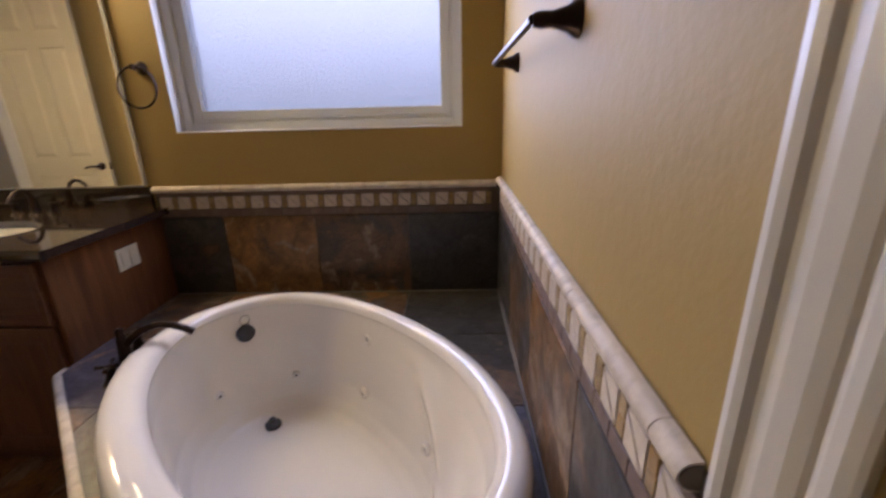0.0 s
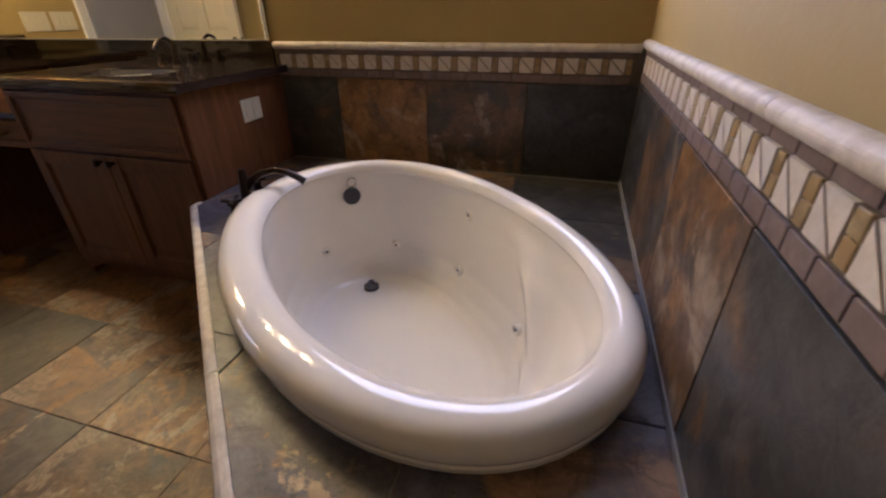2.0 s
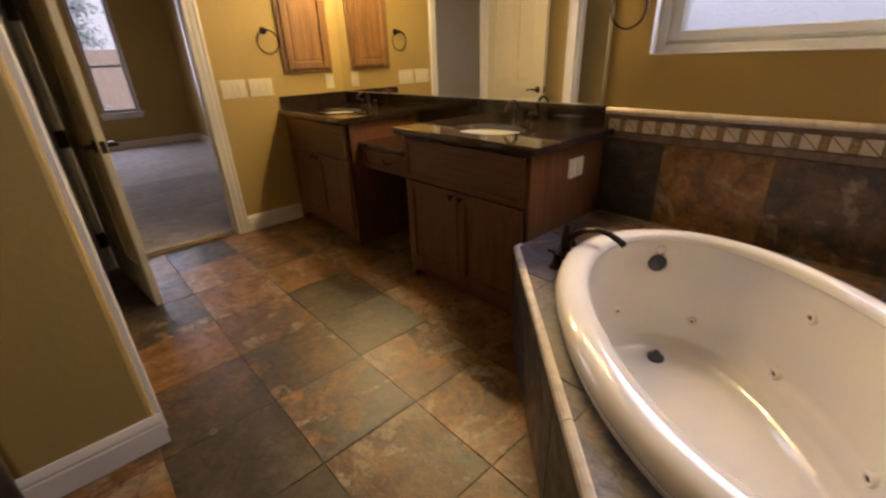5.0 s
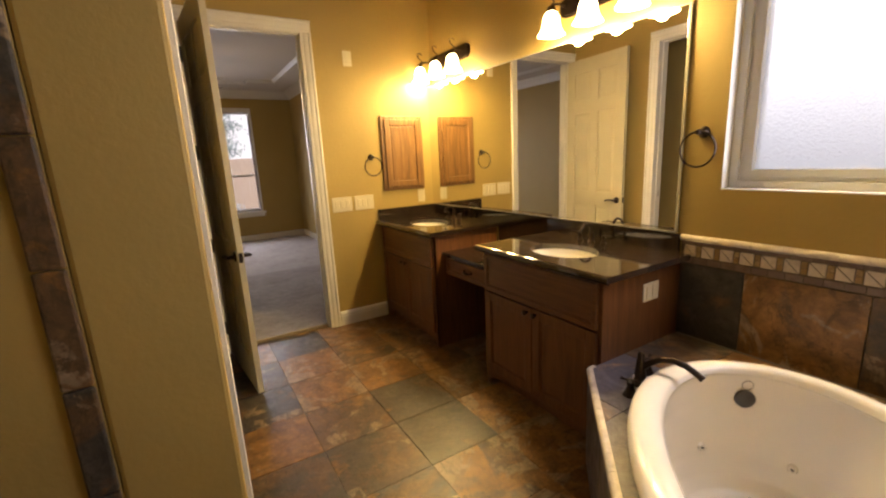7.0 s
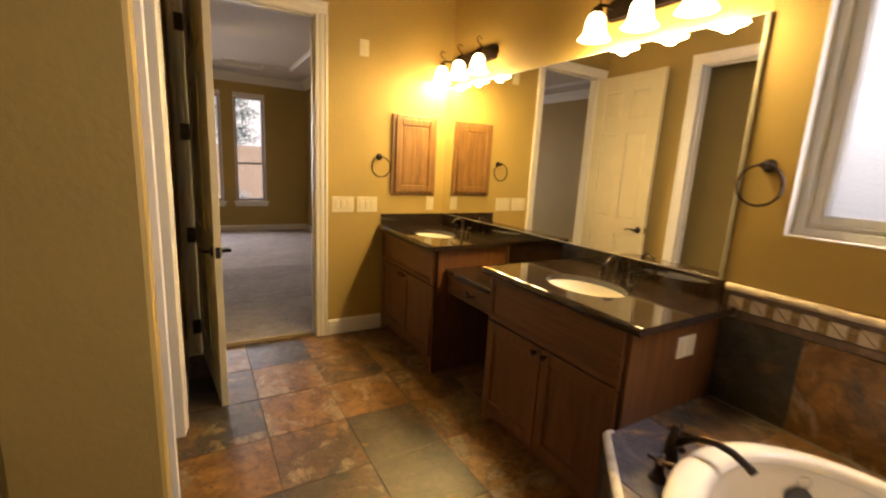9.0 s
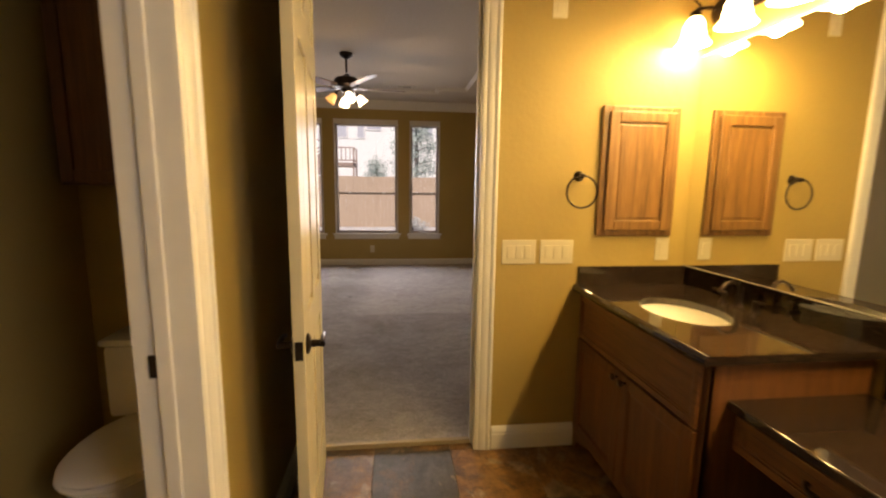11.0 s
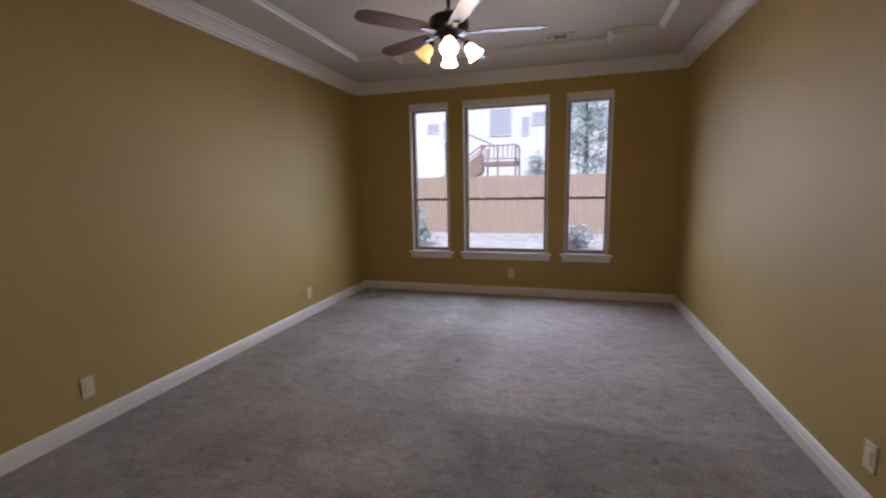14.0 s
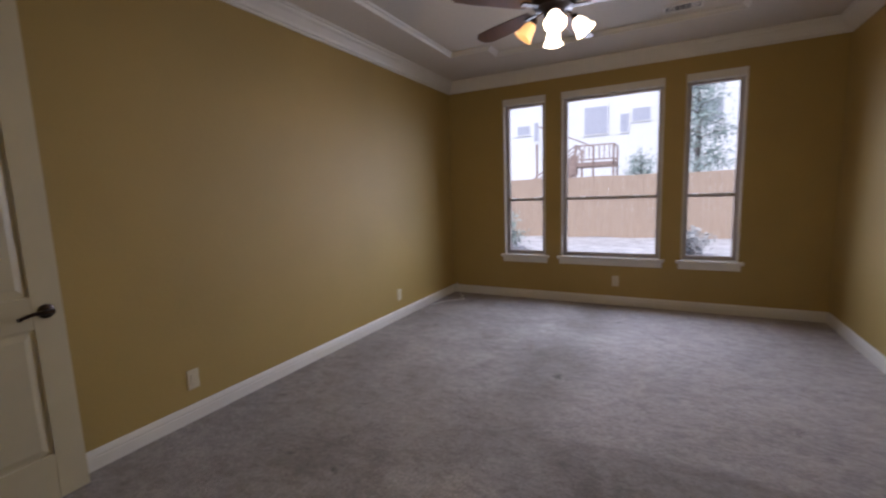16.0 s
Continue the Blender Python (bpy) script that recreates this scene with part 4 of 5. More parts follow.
    part("emblem", bm, BRIGHT, top, "small chrome emblem over the overflow", True)
    bm = bmesh.new()
    turned(bm, [(0.034, 0.028), (0.034, 0.040), (0.026, 0.046), (0.014, 0.052), (0.013, 0.064), (0.0, 0.068)], 20, Matrix.Translation((-0.508, 0.062, 0.006)))
    part("drain_stopper", bm, GREYPLASTIC, top, "dark drain stopper", True)
    jets = [(-0.616, -0.09, 0.21, 90), (-0.568, 0.215, 0.185, 62), (-0.26, 0.369, 0.165, 0), (0.16, 0.354, 0.158, -8), (-0.24, 0.403, 0.42, 0), (-0.35, -0.362, 0.42, 180), (-0.25, -0.336, 0.165, 180), (0.16, -0.330, 0.158, 188)]
    for k, (u, v, z, turn) in enumerate(jets):
        m = Matrix.Translation((u, v, z)) @ Matrix.Rotation(radians(turn), 4, "Z") @ Matrix.Rotation(radians(90), 4, "X")
        bm = bmesh.new()
        r = 0.024 if 1 < k < 8 else 0.017
        turned(bm, [(r, -0.012), (r, 0.006), (r * 0.8, 0.011), (r * 0.45, 0.010), (r * 0.40, 0.004), (0.0, 0.004)], 18, m)
        jet = part("jet", bm, ACRYLIC, inside, "white round whirlpool jet", True)
        bm = bmesh.new()
        turned(bm, [(0.0, 0.0065), (r * 0.38, 0.006), (r * 0.38, 0.003)], 12, m)
        part("nozzle", bm, GREYPLASTIC, jet, "dark jet nozzle")
    return top


BRIGHT = plain("chrome", (0.7, 0.7, 0.7), 0.12, 1.0, var=0.02)
bathtub()


def without_tub(ob):
    """Cuts the tub's oval out of a mesh."""
    bm = bmesh.new()
    r = [oval(-0.700, 0.722, 0.440, 2.12, z, 48) for z in (-0.05, 0.7)]
    lofted(bm, r)
    bm.faces.new([v for v in bm.verts][47::-1])
    cutter = part("cutter", bm, GROUT)
    cutter.matrix_world = TUB
    cut = ob.modifiers.new("cut", "BOOLEAN")
    cut.operation, cut.object, cut.solver = "DIFFERENCE", cutter, "EXACT"
    bpy.context.view_layer.update()
    done = bpy.data.meshes.new_from_object(ob.evaluated_get(bpy.context.evaluated_depsgraph_get()))
    ob.modifiers.clear()
    ob.data = done
    bpy.data.objects.remove(cutter)
    return ob


def clipped(poly, a, b, c):
    """The part of a polygon where a x + b y <= c."""
    out = []
    for p, q in zip(poly, poly[1:] + poly[:1]):
        dp, dq = a * p[0] + b * p[1] - c, a * q[0] + b * q[1] - c
        if dp <= 0:
            out.append(p)
        if (dp < 0 < dq) or (dq < 0 < dp):
            t = dp / (dp - dq)
            out.append((p[0] + t * (q[0] - p[0]), p[1] + t * (q[1] - p[1])))
    return out


def prism(bm, poly, z0, z1):
    lo, hi = [bm.verts.new((x, y, z0)) for x, y in poly], [bm.verts.new((x, y, z1)) for x, y in poly]
    bm.faces.new(list(reversed(lo)))
    bm.faces.new(hi)
    for k in range(len(poly)):
        j = (k + 1) % len(poly)
        bm.faces.new((lo[k], lo[j], hi[j], hi[k]))
    return bm


DECK_EDGE = [(-1.556, -0.001), (-1.556, -0.672), (-0.618, -1.597), (XE - 0.001, -1.597), (XE - 0.001, -0.001)]
deck = base("tub_deck", "slate tiled corner deck with a travertine edge", "tub deck")
bm = bmesh.new()
prism(bm, DECK_EDGE, 0.0, DECK - 0.006)
without_tub(part("core", bm, GROUT_LIGHT, deck))
g = 0.0025
for i, (xa, xb) in enumerate(((-1.70, -1.264), (-1.264, -0.84), (-0.84, -0.416), (-0.416, 0.02))):
    for j, (ya, yb) in enumerate(((-0.425, 0.0), (-0.84, -0.425), (-1.256, -0.84), (-1.66, -1.256))):
        poly = [(xa + g, ya + g), (xb - g, ya + g), (xb - g, yb - g), (xa + g, yb - g)]
        poly = clipped(poly, -1, 0, 1.552)
        poly = clipped(poly, 1, 0, XE - 0.003)
        poly = clipped(poly, 0, 1, -0.004)
        poly = clipped(poly, 0, -1, 1.5845)
        dx, dy = 0.925, 0.938
        poly = clipped(poly, -dx, -dy, -dx * -1.556 - dy * -0.672 - 0.0165)
        if len(poly) < 3 or abs(sum(p[0] * q[1] - q[0] * p[1] for p, q in zip(poly, poly[1:] + poly[:1]))) < 0.004:
            continue
        bm = bmesh.new()
        prism(bm, poly, DECK - 0.0065, DECK)
        without_tub(part("tile", bm, SLATE_WALL if j == 0 or (i == 3 and j == 1) else SLATE_DECK, deck))
# skirt tiles under the slanted edge and on its short returns
def skirt(a, b):
    a, b = Vector((*a, 0)), Vector((*b, 0))
    along = (b - a).normalized()
    out = Vector((along.y, -along.x, 0))
    m = Matrix((along, out, Vector((0, 0, 1)))).transposed().to_4x4()
    m.translation = a
    length = (b - a).length
    n = max(1, round(length / 0.41))
    for k in range(n):
        bm = bmesh.new()
        box(bm, k * length / n + g, (k + 1) * length / n - g, 0.001, 0.009, 0.003, DECK - 0.03, 0.001, m)
        part("tile", bm, SLATE_WALL, deck)
    n = max(1, round(length / 0.30))
    for k in range(n):
        bm = bmesh.new()
        e = 0.010
        extruded(bm, [(-0.012, -0.030), (0.010, -0.030), (0.014, -0.022), (0.015, -0.010), (0.012, -0.001), (0.004, 0.004), (-0.006, 0.005), (-0.012, 0.004)], k * length / n + 0.001, (k + 1) * length / n - 0.001, m @ Matrix.Translation((0, 0, DECK)))
        part("edge_tile", bm, TRAVERTINE, deck, "travertine pencil edge" if k == 0 else "")


skirt((-1.556, -0.64), (-1.556, -0.672))
skirt((-1.556, -0.672), (-0.618, -1.597))
skirt((-0.618, -1.597), (XE - 0.001, -1.597))


def tub_filler():
    top = base("tub_faucet", "oil-rubbed bronze roman tub faucet on the deck", "faucet", m=pose(-1.348, -0.615, DECK, 0, 0, 0))
    bm = bmesh.new()
    turned(bm, [(0.0, 0), (0.036, 0), (0.036, 0.008), (0.028, 0.016), (0.022, 0.05), (0.018, 0.095), (0.014, 0.12), (0.014, 0.135), (0.009, 0.142), (0, 0.144)], 18)
    part("spout_base", bm, BRONZE, top, smooth=True)
    bm = bmesh.new()
    to = Vector((0.20, 0.055, 0)).normalized()
    prof = [(0.0, 0.07), (0.03, 0.100), (0.07, 0.128), (0.12, 0.140), (0.165, 0.132), (0.205, 0.110), (0.225, 0.095)]
    tube(bm, [(to.x * s, to.y * s, z) for s, z in prof], [0.015, 0.014, 0.0125, 0.012, 0.012, 0.0125, 0.014], 12)
    part("spout", bm, BRONZE, top, "arched bronze spout", True)
    for x, y in ((0.03, -0.105), (-0.035, 0.105)):
        bm = bmesh.new()
        at = Matrix.Translation((x, y, 0))
        turned(bm, [(0.0, 0), (0.030, 0), (0.030, 0.006), (0.020, 0.018), (0.014, 0.042), (0.018, 0.058), (0.012, 0.068), (0, 0.070)], 16, at)
        for a in (0.4, 0.4 + math.pi / 2, 0.4 + math.pi, 0.4 + 1.5 * math.pi):
            tube(bm, [(x + 0.008 * math.cos(a), y + 0.008 * math.sin(a), 0.062), (x + 0.030 * math.cos(a), y + 0.030 * math.sin(a), 0.066), (x + 0.038 * math.cos(a), y + 0.038 * math.sin(a), 0.066)], [0.006, 0.006, 0.008], 8)
        part("cross_handle", bm, BRONZE, top, "bronze cross handle", True)


tub_filler()


# ---- tiled wainscot with its mosaic band ----
def shared(name, bm, material):
    data = bpy.data.meshes.new(name)
    bmesh.ops.recalc_face_normals(bm, faces=bm.faces)
    bm.to_mesh(data)
    bm.free()
    data.materials.append(material)
    return data


def piece(name, data, parent, m):
    ob = new(name, data)
    ob.parent = parent
    ob.matrix_local = m
    return ob


n = Nodes("cream_mosaic_stone", 0.4)
co, rnd = n.shifted()
n.colour(n.mix(rnd, n.ramp(n.noise(40, 4, co=co), (0.35, (0.66, 0.58, 0.47)), (0.7, (0.50, 0.42, 0.32))), (0.60, 0.54, 0.46)))
CREAM = n.bump(n.noise(90, 3, co=co), 0.002, 0.4).mat
n = Nodes("gold_mosaic_stone", 0.35)
co, rnd = n.shifted()
n.colour(n.mix(rnd, (0.30, 0.19, 0.065), n.ramp(n.noise(50, 3, co=co), (0.35, (0.22, 0.15, 0.06)), (0.7, (0.42, 0.32, 0.16)))))
GOLD = n.bump(n.noise(80, 3, co=co), 0.002, 0.4).mat
n = Nodes("brown_mosaic_stone", 0.5)
co, rnd = n.shifted()
n.colour(n.mix(rnd, (0.14, 0.095, 0.075), n.ramp(n.noise(35, 4, co=co), (0.35, (0.21, 0.155, 0.13)), (0.7, (0.125, 0.085, 0.068)))))
BROWN = n.bump(n.noise(60, 4, co=co), 0.003, 0.5).mat

q = 0.028
bm = bmesh.new()
for tri in (((q, -q + 0.003), (-q + 0.003, q), (q, q)), ((q - 0.003, -q), (-q, -q), (-q, q - 0.003))):
    lo = [bm.verts.new((x, 0, z)) for x, z in tri]
    hi = [bm.verts.new((x * 0.96, -0.005, z * 0.96)) for x, z in tri]
    bm.faces.new(lo)
    bm.faces.new(hi)
    for k in range(3):
        bm.faces.new((lo[k], lo[(k + 1) % 3], hi[(k + 1) % 3], hi[k]))
SQUARE = shared("mosaic_square", bm, CREAM)
bm = bmesh.new()
SMALL = shared("mosaic_small", box(bm, -0.0105, 0.0105, -0.005, 0, -0.0128, 0.0128, 0.0015), GOLD)
bm = bmesh.new()
STRIP = shared("mosaic_strip", box(bm, -0.0365, 0.0365, -0.0055, 0, -0.0085, 0.0085, 0.0015), BROWN)
bm = bmesh.new()
STRIP2 = shared("mosaic_strip_tall", box(bm, -0.0305, 0.0305, -0.0055, 0, -0.0145, 0.0145, 0.0015), BROWN)
RAIL = [(0.0, -0.017)] + [(-0.006 - 0.016 * math.cos(radians(a)), -0.001 + 0.0155 * math.sin(radians(a))) for a in range(-90, 91, 15)] + [(0.0, 0.0145)]
bm = bmesh.new()
extruded(bm, RAIL, -0.1515, 0.1515)
PENCIL = shared("chair_rail", bm, TRAVERTINE)
bm = bmesh.new()
box(bm, -0.2105, 0.2105, -0.007, 0, -0.189, 0.189, 0.0012)
WTILES = [shared("wall_tile", bm.copy(), mat) for mat in (SLATE_WALL, SLATE_WALL_RUST, SLATE_WALL_GREY)]
bm.free()


def wainscot(name, label, m, length, start, tones):
    """Tiles from the deck up, a mosaic band and a rounded rail, on the plane y = 0 from x = 0 to length."""
    top = base(name, label, "wainscot", m=m)
    boxes("mortar", GROUT, [(0.0, length, -0.003, -0.0005, DECK, 1.0)], 0, top)
    boxes("caulk", GROUT_LIGHT, [(0.012, length - 0.012, -0.0140, -0.0102, DECK - 0.016, DECK + 0.006)], 0, top, "pale grout line along the deck")
    top["kind"] = "structure"
    def at(x, z):
        return Matrix.Translation((x, -0.003, z))
    x = start
    k = 0
    while x < length - 0.002:
        a, b = max(x, 0.002), min(x + 0.425, length)
        if b - a > 0.42:
            piece("tile", WTILES[tones[k]], top, at((a + b) / 2, 0.674) @ Matrix.Rotation(radians(180 * (k % 2)), 4, "Y"))
        else:
            boxes("tile", (SLATE_WALL, SLATE_WALL_RUST, SLATE_WALL_GREY)[tones[k]], [(a + 0.002, b - 0.002, -0.010, -0.003, 0.485, 0.863)], 0.0012, top)
        x, k = x + 0.425, k + 1
    n_ = int(length / 0.0838) + 1
    for k in range(n_):
        x = 0.045 + k * 0.0838
        if x + 0.028 < length:
            piece("mosaic_square", SQUARE, top, at(x, 0.929))
        for z in (0.9155, 0.9430):
            if x + 0.0525 < length + 0.006:
                piece("mosaic_gold", SMALL, top, at(x + 0.0418, z))
    for k in range(int(length / 0.0758)):
        piece("mosaic_strip", STRIP, top, at(0.039 + k * 0.0758, 0.9685))
    for k in range(int(length / 0.0635)):
        piece("mosaic_strip", STRIP2, top, at(0.033 + k * 0.0635, 0.8820))
    x = 0.0
    stop = length - 0.020
    while x < stop - 0.01:
        b = min(x + 0.305, stop)
        if b - x > 0.30:
            piece("rail_piece", PENCIL, top, at((x + b) / 2, 0.994))
        else:
            bm = bmesh.new()
            extruded(bm, RAIL, x + 0.001, b - 0.001)
            o = part("rail_piece", bm, TRAVERTINE, top)
            o.matrix_local = at(0, 0.994)
        x += 0.305
    # the hollow end's shade is a solid dark cap, not an opening
    bm = bmesh.new()
    extruded(bm, [(u * 0.84 - 0.001, v * 0.84) for u, v in RAIL], stop - 0.002, stop + 0.0006)
    part("rail_end", bm, GROUT, top, "dark cap standing for the shaded hollow in the rail end").matrix_local = at(0, 0.994)
    return top


wainscot("wainscot_north", "slate wainscot with a cream mosaic band behind the tub", pose(-1.553, -0.0005, 0), 1.564, -0.13, (2, 1, 0, 2, 2))
wainscot("wainscot_east", "slate wainscot with a cream mosaic band along the tub", pose(XE - 0.0005, -0.014, 0.015, 0, 0, -90), 1.600, -0.010, (2, 0, 1, 2, 2))

# ---- shower edge ----
w = base("shower_edge", "upright slate tiled edge of the shower wall", "shower wall", kind="structure")
for k in range(8):
    boxes("tile", SLATE_WALL, [(XC - 0.1, XC + 0.016, -2.535, -2.452, k * 0.39 + 0.002, (k + 1) * 0.39 - 0.002 if k < 7 else TOP)], 0.008, w)

# ---- toilet room ----
def toilet():
    top = base("toilet", "white two-piece toilet with a closed lid in the toilet room", "toilet", m=pose(XD, -2.60, 0))
    bm = bmesh.new()
    box(bm, 0.02, 0.215, -0.235, 0.235, 0.39, 0.715, 0.02)
    part("tank", bm, PORCELAIN, top, smooth=True)
    bm = bmesh.new()
    box(bm, 0.012, 0.225, -0.245, 0.245, 0.716, 0.748, 0.012)
    part("tank_lid", bm, PORCELAIN, top, smooth=True)
    bm = bmesh.new()
    rows = ((0.14, 0.56, 0.115, 2.3, 0.0), (0.15, 0.55, 0.105, 2.3, 0.05), (0.16, 0.55, 0.10, 2.2, 0.15), (0.16, 0.60, 0.13, 2.1, 0.23), (0.15, 0.68, 0.17, 2.1, 0.32), (0.14, 0.715, 0.185, 2.1, 0.385), (0.15, 0.70, 0.17, 2.1, 0.395))
    lofted(bm, [oval(a, b, h, p, z, 32) for a, b, h, p, z in rows])
    part("bowl", bm, PORCELAIN, top, smooth=True)
    for nm, z0, z1, e in (("seat", 0.396, 0.414, 0.0), ("lid", 0.416, 0.434, 0.004)):
        bm = bmesh.new()
        lofted(bm, [oval(0.215, 0.722 - e, 0.188 - e, 2.1, z0, 32), oval(0.212, 0.728 - e, 0.192 - e, 2.1, (z0 + z1) / 2, 32), oval(0.222, 0.715 - e, 0.182 - e, 2.1, z1, 32)])
        part(nm, bm, PORCELAIN, top, smooth=True)
    bm = bmesh.new()
    tube(bm, [(0.215, 0.17, 0.66), (0.235, 0.17, 0.66), (0.238, 0.13, 0.658), (0.238, 0.09, 0.652)], 0.007, 8)
    part("flush_lever", bm, BRIGHT, top, "chrome flush lever", True)


toilet()
d = base("wall_cabinet", "dark cherry wall cabinet hung over the toilet", "cabinet")
boxes("body", CHERRY_V, [(XD + 0.002, XD + 0.19, -2.93, -2.27, 1.40, 2.30)], 0.003, d)
for a, b in ((-2.92, -2.602), (-2.598, -2.28)):
    bm = bmesh.new()
    for r in ((a, a + 0.05, 1.41, 2.29), (b - 0.05, b, 1.41, 2.29), (a + 0.05, b - 0.05, 1.41, 1.46), (a + 0.05, b - 0.05, 2.24, 2.29)):
        box(bm, XD + 0.191, XD + 0.211, *r, 0.003)
    box(bm, XD + 0.191, XD + 0.201, a + 0.05, b - 0.05, 1.46, 2.24)
    part("cabinet_door", bm, CHERRY_V, d)
d = base("paper_holder", "bronze toilet paper holder on the toilet room wall", "paper holder", m=pose(-2.75, -3.0, 0.70, 0, 0, 180))
for x in (-0.075, 0.075):
    bm = bmesh.new()
    turned(bm, [(0.0, 0), (0.024, 0), (0.022, 0.008), (0.011, 0.02), (0.011, 0.06), (0, 0.062)], 14, Matrix.Translation((x, 0, 0)) @ Matrix.Rotation(radians(90), 4, "X"))
    part("post", bm, BRONZE, d, smooth=True)
bm = bmesh.new()
part("roller", tube(bm, [(-0.08, -0.052, 0), (0.08, -0.052, 0)], 0.010, 12), BRONZE, d, smooth=True)

# ---- ceiling fan ----
FAN = (-6.93, -2.115)


def ceiling_fan():
    top = base("ceiling_fan", "bronze ceiling fan with five blades and four lit shades", "ceiling fan", m=pose(FAN[0], FAN[1], 0))
    z = BTOP + TRAY
    bm = bmesh.new()
    turned(bm, [(0.0, z), (0.075, z), (0.072, z - 0.03), (0.03, z - 0.06), (0.014, z - 0.065), (0.0125, 2.66)], 20)
    part("downrod", bm, BRONZE, top, "canopy and rod", True)
    bm = bmesh.new()
    turned(bm, [(0.0, 2.645), (0.030, 2.640), (0.034, 2.618), (0.100, 2.606), (0.128, 2.590), (0.138, 2.572), (0.138, 2.522), (0.126, 2.508), (0.118, 2.492), (0.070, 2.480), (0.055, 2.470), (0.058, 2.450), (0.04, 2.440), (0.0, 2.437)], 32)
    part("motor_housing", bm, BRONZE, top, "dark bronze motor housing", True)
    for k in range(5):
        a = 2 * math.pi * k / 5 + 0.5
        turn = Matrix.Rotation(a, 4, "Z")
        bm = bmesh.new()
        box(bm, 0.09, 0.22, -0.022, 0.022, 2.489, 2.497, 0.003, turn)
        blade = bmesh.new()
        out = [(0.17, -0.052), (0.26, -0.060), (0.50, -0.070), (0.62, -0.066), (0.665, -0.035), (0.67, 0.0), (0.665, 0.035), (0.62, 0.066), (0.50, 0.070), (0.26, 0.060), (0.17, 0.052)]
        prism(blade, out, 2.498, 2.504)
        bmesh.ops.transform(blade, matrix=turn @ Matrix.Translation((0, 0, 2.501)) @ Matrix.Rotation(radians(11), 4, "X") @ Matrix.Translation((0, 0, -2.501)), verts=blade.verts)
        b = part("blade", blade, BLADE, top, "brown wooden blade")
        part("blade_bracket", bm, BRONZE, b)
    for k in range(4):
        a = radians(-75.3) + math.pi / 2 * k
        turn = Matrix.Rotation(a, 4, "Z")
        bm = bmesh.new()
        tube(bm, [turn @ Vector(p) for p in ((0.03, 0, 2.455), (0.07, 0, 2.470), (0.10, 0, 2.455), (0.115, 0, 2.430))], 0.007, 8)
        arm = part("lamp_arm", bm, BRONZE, top, smooth=True)
        lean = turn @ Matrix.Translation((0.115, 0, 2.433)) @ Matrix.Rotation(radians(-38), 4, "Y")
        bm = bmesh.new()
        turned(bm, [(0.0, 0.008), (0.020, 0.006), (0.024, -0.012), (0.020, -0.030)], 14, lean)
        part("socket", bm, BRONZE, arm, smooth=True)
        bm = bmesh.new()
        turned(bm, [(0.022, -0.022), (0.034, -0.036), (0.042, -0.062), (0.048, -0.092), (0.062, -0.118), (0.059, -0.119), (0.045, -0.092), (0.039, -0.062), (0.030, -0.038)], 22, lean)
        part("shade", bm, SHADE_FAN if k else SHADE_DIM, top, "lit bell glass shade" if k else "amber glass shade without a bulb, given a faint glow", True)
        if k:
            bm = bmesh.new()
            turned(bm, [(0.0, -0.112), (0.018, -0.106), (0.028, -0.088), (0.026, -0.066), (0.014, -0.045), (0.012, -0.030)], 14, lean)
            part("light_bulb", bm, BULB, arm, "glowing bulb", True)
            lamp("fan_bulb", "POINT", Matrix.Translation((FAN[0], FAN[1], 0)) @ lean @ Matrix.Translation((0, 0, -0.135)), FAN_W, (1.0, 0.70, 0.36), radius=0.03)
    bm = bmesh.new()
    tube(bm, [(0.02, 0.02, 2.440), (0.02, 0.02, 2.315)], 0.0012, 5)
    turned(bm, [(0.0, 2.285), (0.006, 2.290), (0.005, 2.305), (0.0, 2.315)], 8, Matrix.Translation((0.02, 0.02, 0)))
    part("pull_chain", bm, BRONZE, top)


FAN_W = 6.5
BLADE = wood("dark_fan_blade", (0.06, 0.028, 0.014), (0.13, 0.06, 0.028), 0)
SHADE_FAN = glowing("lit_fan_shade", (1.0, 0.78, 0.48), 8.0, (0.85, 0.78, 0.6))
# this shade holds no bulb; its amber glow is added as emission
SHADE_DIM = glowing("amber_fan_shade", (1.0, 0.55, 0.15), 0.9, (0.75, 0.55, 0.25))
ceiling_fan()

# ---- ceiling vent, cable ----
d = base("ceiling_vent", "white ceiling air register with a dark middle", "vent", m=pose(-8.42, -1.40, BTOP + TRAY))
boxes("frame", WHITE, [(-0.085, 0.085, -0.145, -0.125, -0.010, -0.0005), (-0.085, 0.085, 0.125, 0.145, -0.010, -0.0005), (-0.085, -0.065, -0.125, 0.125, -0.010, -0.0005), (0.065, 0.085, -0.125, 0.125, -0.010, -0.0005)], 0.002, d)
boxes("backing", GREYPLASTIC, [(-0.065, 0.065, -0.125, 0.125, -0.002, -0.0005)], 0, d)
for y, lean in ((-0.105, 30), (-0.085, 30), (-0.065, 30), (-0.02, 0), (0.02, 0), (0.065, -30), (0.085, -30), (0.105, -30)):
    bm = bmesh.new()
    box(bm, -0.065, 0.065, -0.007 if lean else -0.002, 0.007 if lean else 0.002, -0.0008, 0.0008, 0, Matrix.Translation((0, y, -0.007)) @ Matrix.Rotation(radians(lean), 4, "X"))
    part("slat", bm, WHITE, d)
bm = bmesh.new()
pts = [(XB + 0.02, BS + 0.05, 0.16)]
for k in range(1, 26):
    t = k / 25
    pts.append((XB + 0.08 + 0.75 * t + 0.05 * math.sin(9 * t), BS + 0.10 + 0.20 * math.sin(4.2 * t) + 0.03 * math.sin(17 * t), 0.031))
